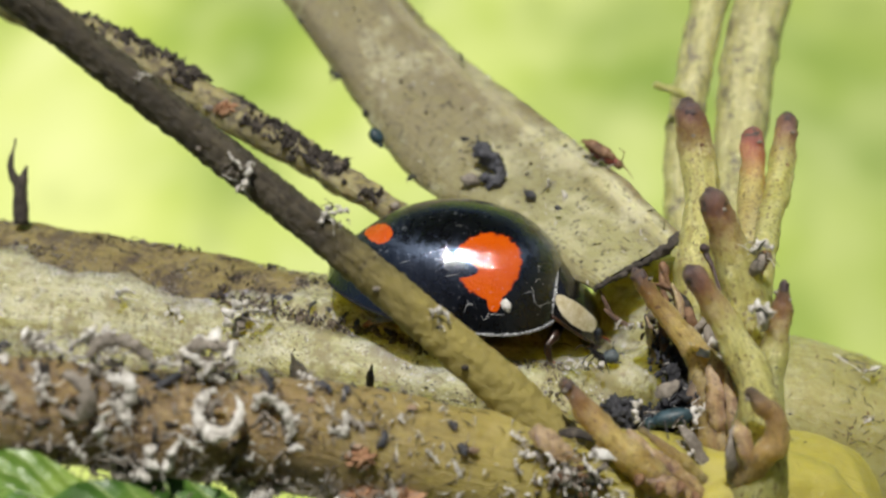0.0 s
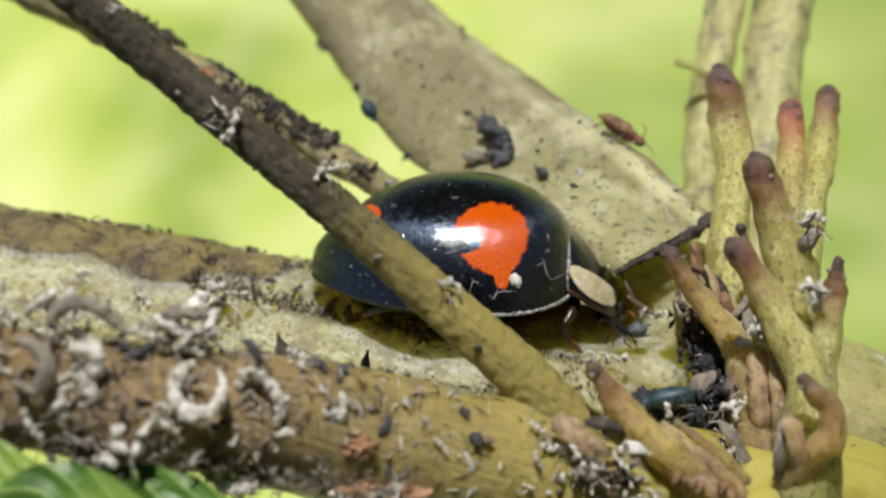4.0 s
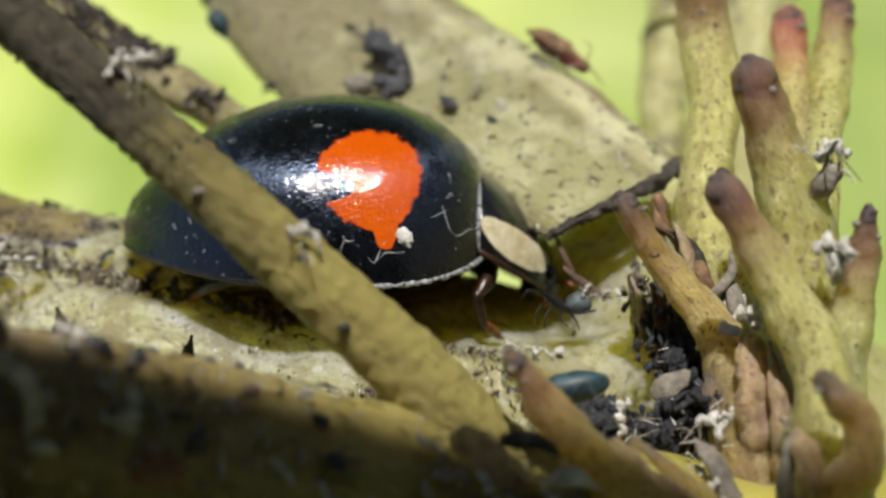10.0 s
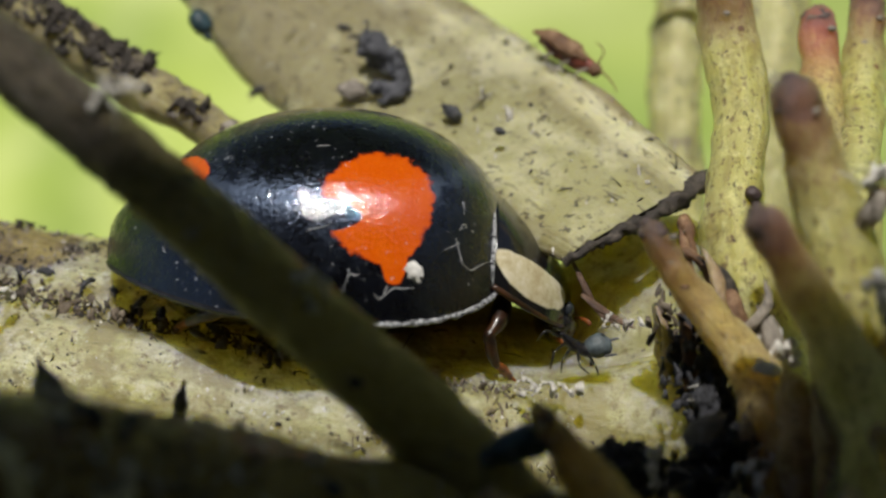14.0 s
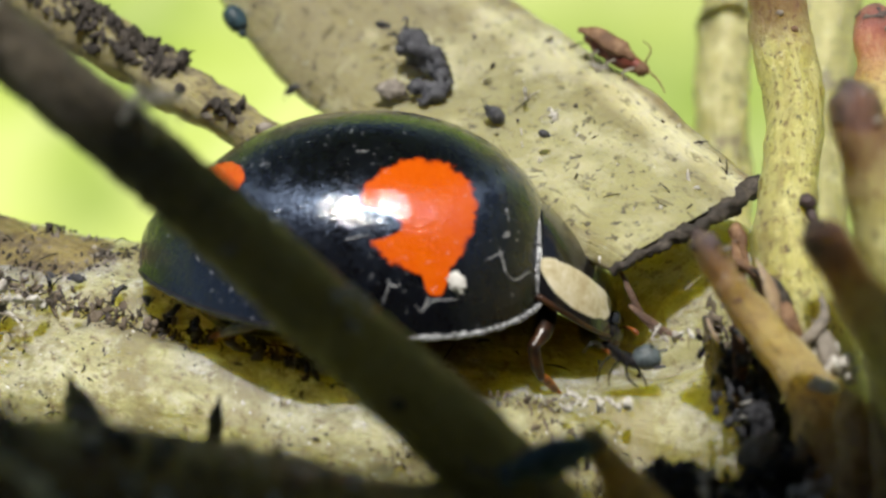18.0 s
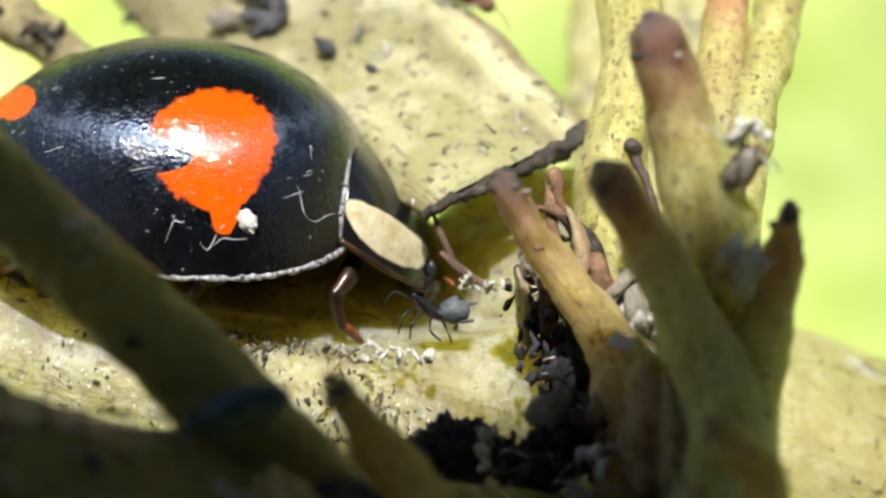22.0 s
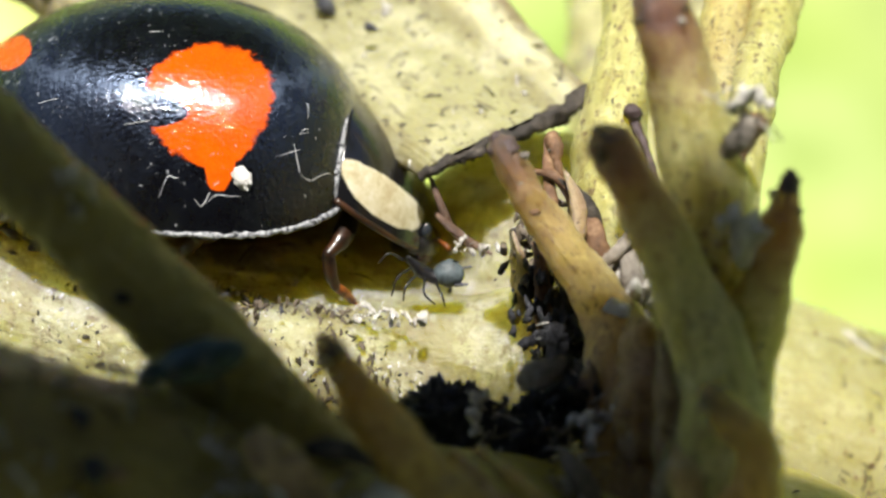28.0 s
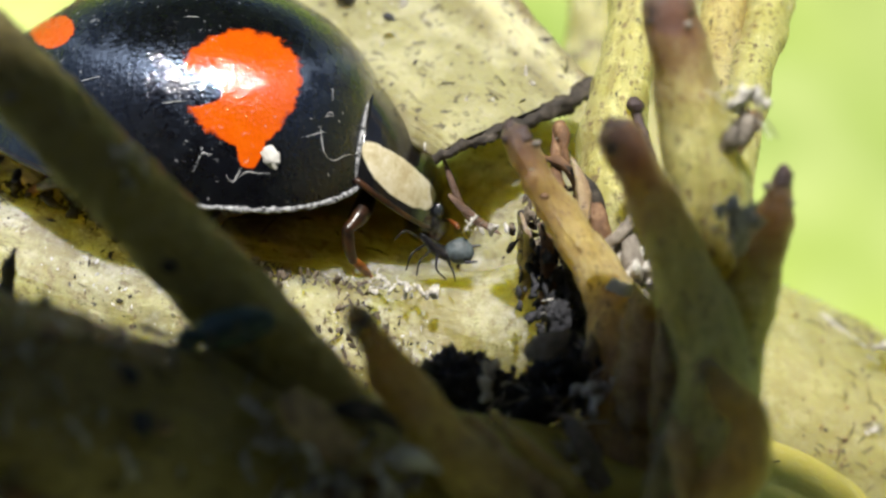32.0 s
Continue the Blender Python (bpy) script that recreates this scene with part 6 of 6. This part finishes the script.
bract([(5.6, -0.6, -2.2), (5.7, -0.75, -1.7), (5.65, -0.7, -1.3), (5.5, -0.5, -1.0)], 0.16, M_SKIN_GREY, "grey withered bract between the shoots", 16.0, 0.5)
bract([(6.35, -3.9, -4.5), (6.2, -4.25, -3.9), (6.05, -4.3, -3.4), (5.95, -4.15, -3.1)], 0.22, M_BRACT, "curled papery bract at the fork", 17.0, 0.5)
bract([(5.85, -3.7, -4.6), (5.8, -4.1, -4.0), (5.85, -4.15, -3.5), (5.95, -4.0, -3.2)], 0.15, M_SKIN_GREY, "curled papery bract at the fork", 18.0, 0.5)
bract([(6.75, -2.9, -1.1), (6.7, -3.1, -0.85), (6.65, -3.1, -0.65), (6.55, -3.0, -0.45)], 0.15, M_SKIN, "white shrivelled scale in the shoot's axil", 19.0, 0.6)
bract([(6.5, -2.3, 0.15), (6.65, -2.5, 0.35), (6.75, -2.5, 0.55), (6.7, -2.4, 0.8)], 0.13, M_SKIN_GREY, "grey shrivelled scale on the shoot", 20.0, 0.6)


def dome_lump(centre, size, label, seed):
    th = thing("crust_lump", centre, label, "crust", "black lumps between the shoots")
    part("crust", Shape().blob(centre, size, 0.5, 4.5, seed, 30, 40), M_HEAP, th)
    for k in range(9):
        a = 0.7 * k
        part("knob", Shape().blob(Vector(centre) + Vector((size[0] * 0.8 * math.cos(a), -size[1] * 0.75, size[2] * 0.8 * math.sin(a))), [v * 0.16 for v in size], 0.7, 2.6, seed + k, 7, 9), M_HEAP, th)


dome_lump((3.42, -1.35, -3.28), (0.52, 0.4, 0.42), "rounded black crusty lump between the shoots", 2.0)
dome_lump((4.95, -1.35, -3.0), (0.34, 0.3, 0.3), "black crusty lump beside the brown shoot", 5.0)
dome_lump((4.5, -1.6, -3.4), (0.34, 0.25, 0.2), "grey-black crusty lump between the shoots", 8.0)
r5 = random.Random(5)
for name, box, count, mat in (("grey crumbs heaped on the fork", (0.34, 0.1, 0.16), 80, M_SKIN_GREY), ("white crumbs heaped on the fork", (0.36, 0.1, 0.16), 50, M_SKIN), ("brown crumbs heaped on the fork", (0.36, 0.1, 0.18), 50, M_BROWN)):
    crumbs("crumb", [(Vector((2.08, -4.85, -4.24)) + Vector([r5.gauss(0, v) for v in box]), (0, -0.5, 0.5)) for k in range(count)], name, count, (0.04, 0.12), mat)


STRIP = "reddish-brown withered strip below the torn stalk"
bract([(3.02, 1.5, -0.3), (3.22, 1.35, -0.75), (3.42, 1.35, -1.12), (3.7, 1.35, -1.36)], 0.06, M_STRIP, STRIP, 21.0, 0.5)
bract([(3.17, 1.25, -0.89), (3.36, 1.15, -1.05), (3.62, 1.12, -1.22), (3.96, 1.1, -1.4)], 0.06, M_STRIP, STRIP, 22.0, 0.5)
bract([(4.56, 0.3, -1.15), (4.67, 0.3, -0.69), (4.61, 0.4, -0.23), (4.54, 0.5, 0.16)], 0.09, M_BROWN, "thin brown withered bract between the shoots", 23.0, 0.7)
bract([(4.87, -0.2, -1.35), (5.02, -0.2, -0.97), (4.96, -0.1, -0.52), (4.78, 0, -0.14)], 0.1, M_BRACT, "reddish withered bract between the shoots", 24.0, 0.7)
bract([(5.27, -0.6, -1.39), (5.47, -0.7, -1.16), (5.62, -0.7, -0.94), (5.6, -0.6, -0.64)], 0.1, M_SKIN_GREY, "grey withered bract between the shoots", 25.0, 0.6)
bract([(4.28, 0.5, -2.26), (4.38, 0.4, -1.86), (4.34, 0.4, -1.47), (4.2, 0.5, -1.05)], 0.1, M_BRACT, "reddish withered bract standing on the branch", 26.0, 0.7)
r6 = random.Random(16)
for name, c, box, count, sizes, mat in (
        ("white grains beside the ladybird's prey", (3.79, 1, -1.34), (0.14, 0.08, 0.04), 12, (0.03, 0.08), M_SKIN), ("brown grains between the shoots", (4.64, 0.6, -1.48), (0.25, 0.2, 0.4), 160, (0.03, 0.1), M_CRUST),
        ("blackish grains between the shoots", (4.71, 0.2, -1.84), (0.22, 0.2, 0.35), 160, (0.04, 0.11), M_HEAP), ("pale grains before the ladybird's feet", (2.57, 0.6, -2.31), (0.35, 0.1, 0.05), 14, (0.04, 0.1), M_SKIN)):
    crumbs("crumb", [(Vector(c) + Vector([r6.gauss(0, v) for v in box]), (0, -0.5, 0.5)) for k in range(count)], name, count, sizes, mat)
# brown flakes, laid densely so that they also imitate half-shade on the ledge
crumbs("crumb", scatter(RIDGE_AXIS, RIDGE_R, 620, 0.66, 1.0, -35, 70, 81, 0.15), "brown flakes on the branch below the ladybird, also darkening it as half-shade", 82, (0.02, 0.06), M_CRUST, 2.0)
crumbs("crumb", scatter(RIDGE_AXIS, RIDGE_R, 420, 0.2, 1.0, -35, 75, 83, 0.25), "dark specks on the branch below the ladybird", 84, (0.012, 0.04), M_RIM, 1.8)


def leaf(points, width, label, seed):
    """A crinkled leaf with a midrib, as a thick blade."""
    th = thing("leaf", points[0], label, "leaf", "green leaves below the front branch")
    line = smooth_line(points, 14)
    n, m, rows = len(line), 22, []
    for side in (0.0, -0.12):
        for k, c in enumerate(line) if side == 0.0 else reversed(list(enumerate(line))):
            w = width * math.sin(math.pi * (0.06 + 0.9 * k / (n - 1))) ** 0.7
            row = []
            for j in range(m + 1):
                v = 2 * j / m - 1
                q = c + Vector((0.2 * v * w, -0.45 * v * w, -0.85 * v * w)) + Vector((0, -0.25, 0.12)) * abs(v) * w
                q += Vector((0, 0, 0.3 * noise.noise(q * 0.7 + Vector((seed, 0, 0))) + 0.05 * noise.noise(q * 2.9))) + Vector((0, 0, side))
                row.append(q)
            rows.append(row)
    s = Shape()
    s.grid(rows, lambda r, k: ((k - m / 2) * width / m * 2, min(r, 2 * n - r) * 0.12))
    part("blade", s, M_LEAF, th)
    part("midrib", Shape().tube([q + Vector((0, -0.02, 0.04)) for q in line[::7]], [0.08, 0.06, 0.03], sides=8, steps=3), M_LEAF, th, "pale midrib")


PILE = random.Random(61)
for c, w, n in (((-2.1, -5.75, -4.7), (0.7, 0.2, 0.3), 90), ((-4.3, -6.0, -4.25), (0.8, 0.2, 0.2), 80), ((-7.4, -7.2, -3.6), (0.9, 0.2, 0.25), 90)):
    spots = [(Vector([c[j] + PILE.gauss(0, w[j]) for j in range(3)]), Vector((0, -0.8, 0.6))) for k in range(n)]
    slivers(spots, "heap of grey shed legs under the front branch", n, (0.15, 0.5), M_SKIN_GREY)
    for p, o in spots[::30]:
        put_husk("white", p, o, PILE.uniform(0.6, 1.0))
leaf([(-12.12, -7.4, -3.97), (-10.22, -7.9, -3.83), (-8.71, -8.0, -4.25), (-7.19, -7.8, -5.01)], 1.15, "green leaf with pale veins under the branch", 1.0)
leaf([(-10.03, -8.1, -5.49), (-8.33, -8.4, -4.82), (-6.81, -8.3, -5.11), (-4.91, -7.8, -6.34)], 1.25, "bright yellow-green leaf with pale veins under the branch", 4.0)
leaf([(-8.14, -7.2, -4.44), (-6.62, -7.4, -4.54), (-5.29, -7.4, -4.82), (-3.96, -7.1, -5.77)], 0.85, "darker green leaf under the branch", 7.0)
leaf([(-6.43, -7.1, -5.77), (-5.1, -7.4, -5.34), (-3.87, -7.3, -5.49), (-2.25, -6.7, -6.53)], 0.95, "pale yellow-green leaf under the branch", 11.0)

# ---- motion ----
BEETLE_TILT = [(0, 6.0), (0.5, 7.2), (1, 6.8), (1.5, 5.0), (2, 3.4), (3.2, 1.2), (5, -0.8), (6, -2.2), (8, -2.4), (10, -2.0), (12, -0.6), (14, 0.3), (17, 0.0), (20, 0.3), (24, 0.6), (28, 0.6), (32, 0.7)]
WALKER_PATH = [(0, 4.5, -2.1, -3.3), (2, 4.1, -2.0, -3.15), (5, 3.5, -2.0, -2.9), (8, 3.05, -2.4, -2.68), (10, 2.85, -2.9, -2.64), (11, 2.55, -3.1, -2.64), (14, 1.75, -3.9, -2.58), (18, 1.42, -4.45, -2.4), (20, 1.2, -4.4, -2.35), (22, 0.88, -4.4, -2.42), (24, 0.66, -4.4, -2.42), (28, 0.5, -4.4, -2.4), (32, 0.42, -4.4, -2.42)]


LENS_OUT = [(0, 8.6), (7.5, 8.3), (8, 8.1), (8.5, 8.8), (9, 9.0), (10, 8.6), (11, 8.1), (12, 8.0), (13, 8.2), (14, 8.4), (16.5, 7.9), (17, 7.9), (18, 7.1), (19, 6.4), (20, 5.6), (21, 5.4), (25, 5.1), (28, 5.0), (30, 5.5), (30.5, 5.3), (31, 4.5), (31.5, 5.3), (32, 6.1)]


# depth at which the lens is focused
FOCUS_Y = [(0, 0.0), (0.6, -2.5), (1, -3.5), (2.2, -3.4), (3.5, -1.0), (4.6, -0.6), (6, -1.6), (7, -0.2), (8, 1.0), (8.6, 4.5), (9.2, 0.5), (10, -0.6), (12, -0.4), (13, -0.8), (14, 1.5), (16.5, 3.5), (17.2, 3.2), (18.5, 2.0), (20, 0.6), (23, 0.4), (29, 0.4), (30.4, -0.8), (31, -2.2), (31.5, 0.0), (32, 0.8)]


def motions():
    turn = TURN.to_3x3()
    axis = turn @ Vector((0, 1, 0))
    # the unseen barrel is shifted along its axis to set its shadow's edge
    times, outs = zip(*LENS_OUT)
    walk(LENS, [(t, eye_pose(*row) @ Matrix.Translation((0, 0, -MM * float(np.interp(t, times, outs))))) for t, *row in PATH])
    walk(LADYBIRD, [(t, Matrix.Translation(FRAME @ Vector(BEETLE)) @ Matrix.Rotation(radians(a), 4, axis)) for t, a in BEETLE_TILT])
    rows = []
    for t, a in BEETLE_TILT:
        q = Matrix.Rotation(radians(a), 3, axis)
        place = Vector(BEETLE) + Matrix.Rotation(radians(a), 3, "Y") @ (Vector(PREY["base"]) + Vector((0.02, 0.34, -0.03)) - Vector(BEETLE))
        rows.append((t, Matrix.Translation(FRAME @ place) @ q.to_4x4()))
    walk(PREY, rows)
    rows = []
    for t, x, y, z in WALKER_PATH:
        back = TURN @ pose(0, 0, 0, 0, 18 if t > 12 else 10, 180) @ TURN.inverted()
        rows.append((t, Matrix.Translation(FRAME @ Vector((x, y, z))) @ back))
    walk(WALKER, rows)
    walk(FOCUS, [(t, Matrix.Translation(FRAME @ Vector((1.5, y, -1)))) for t, y in FOCUS_Y])


motions()
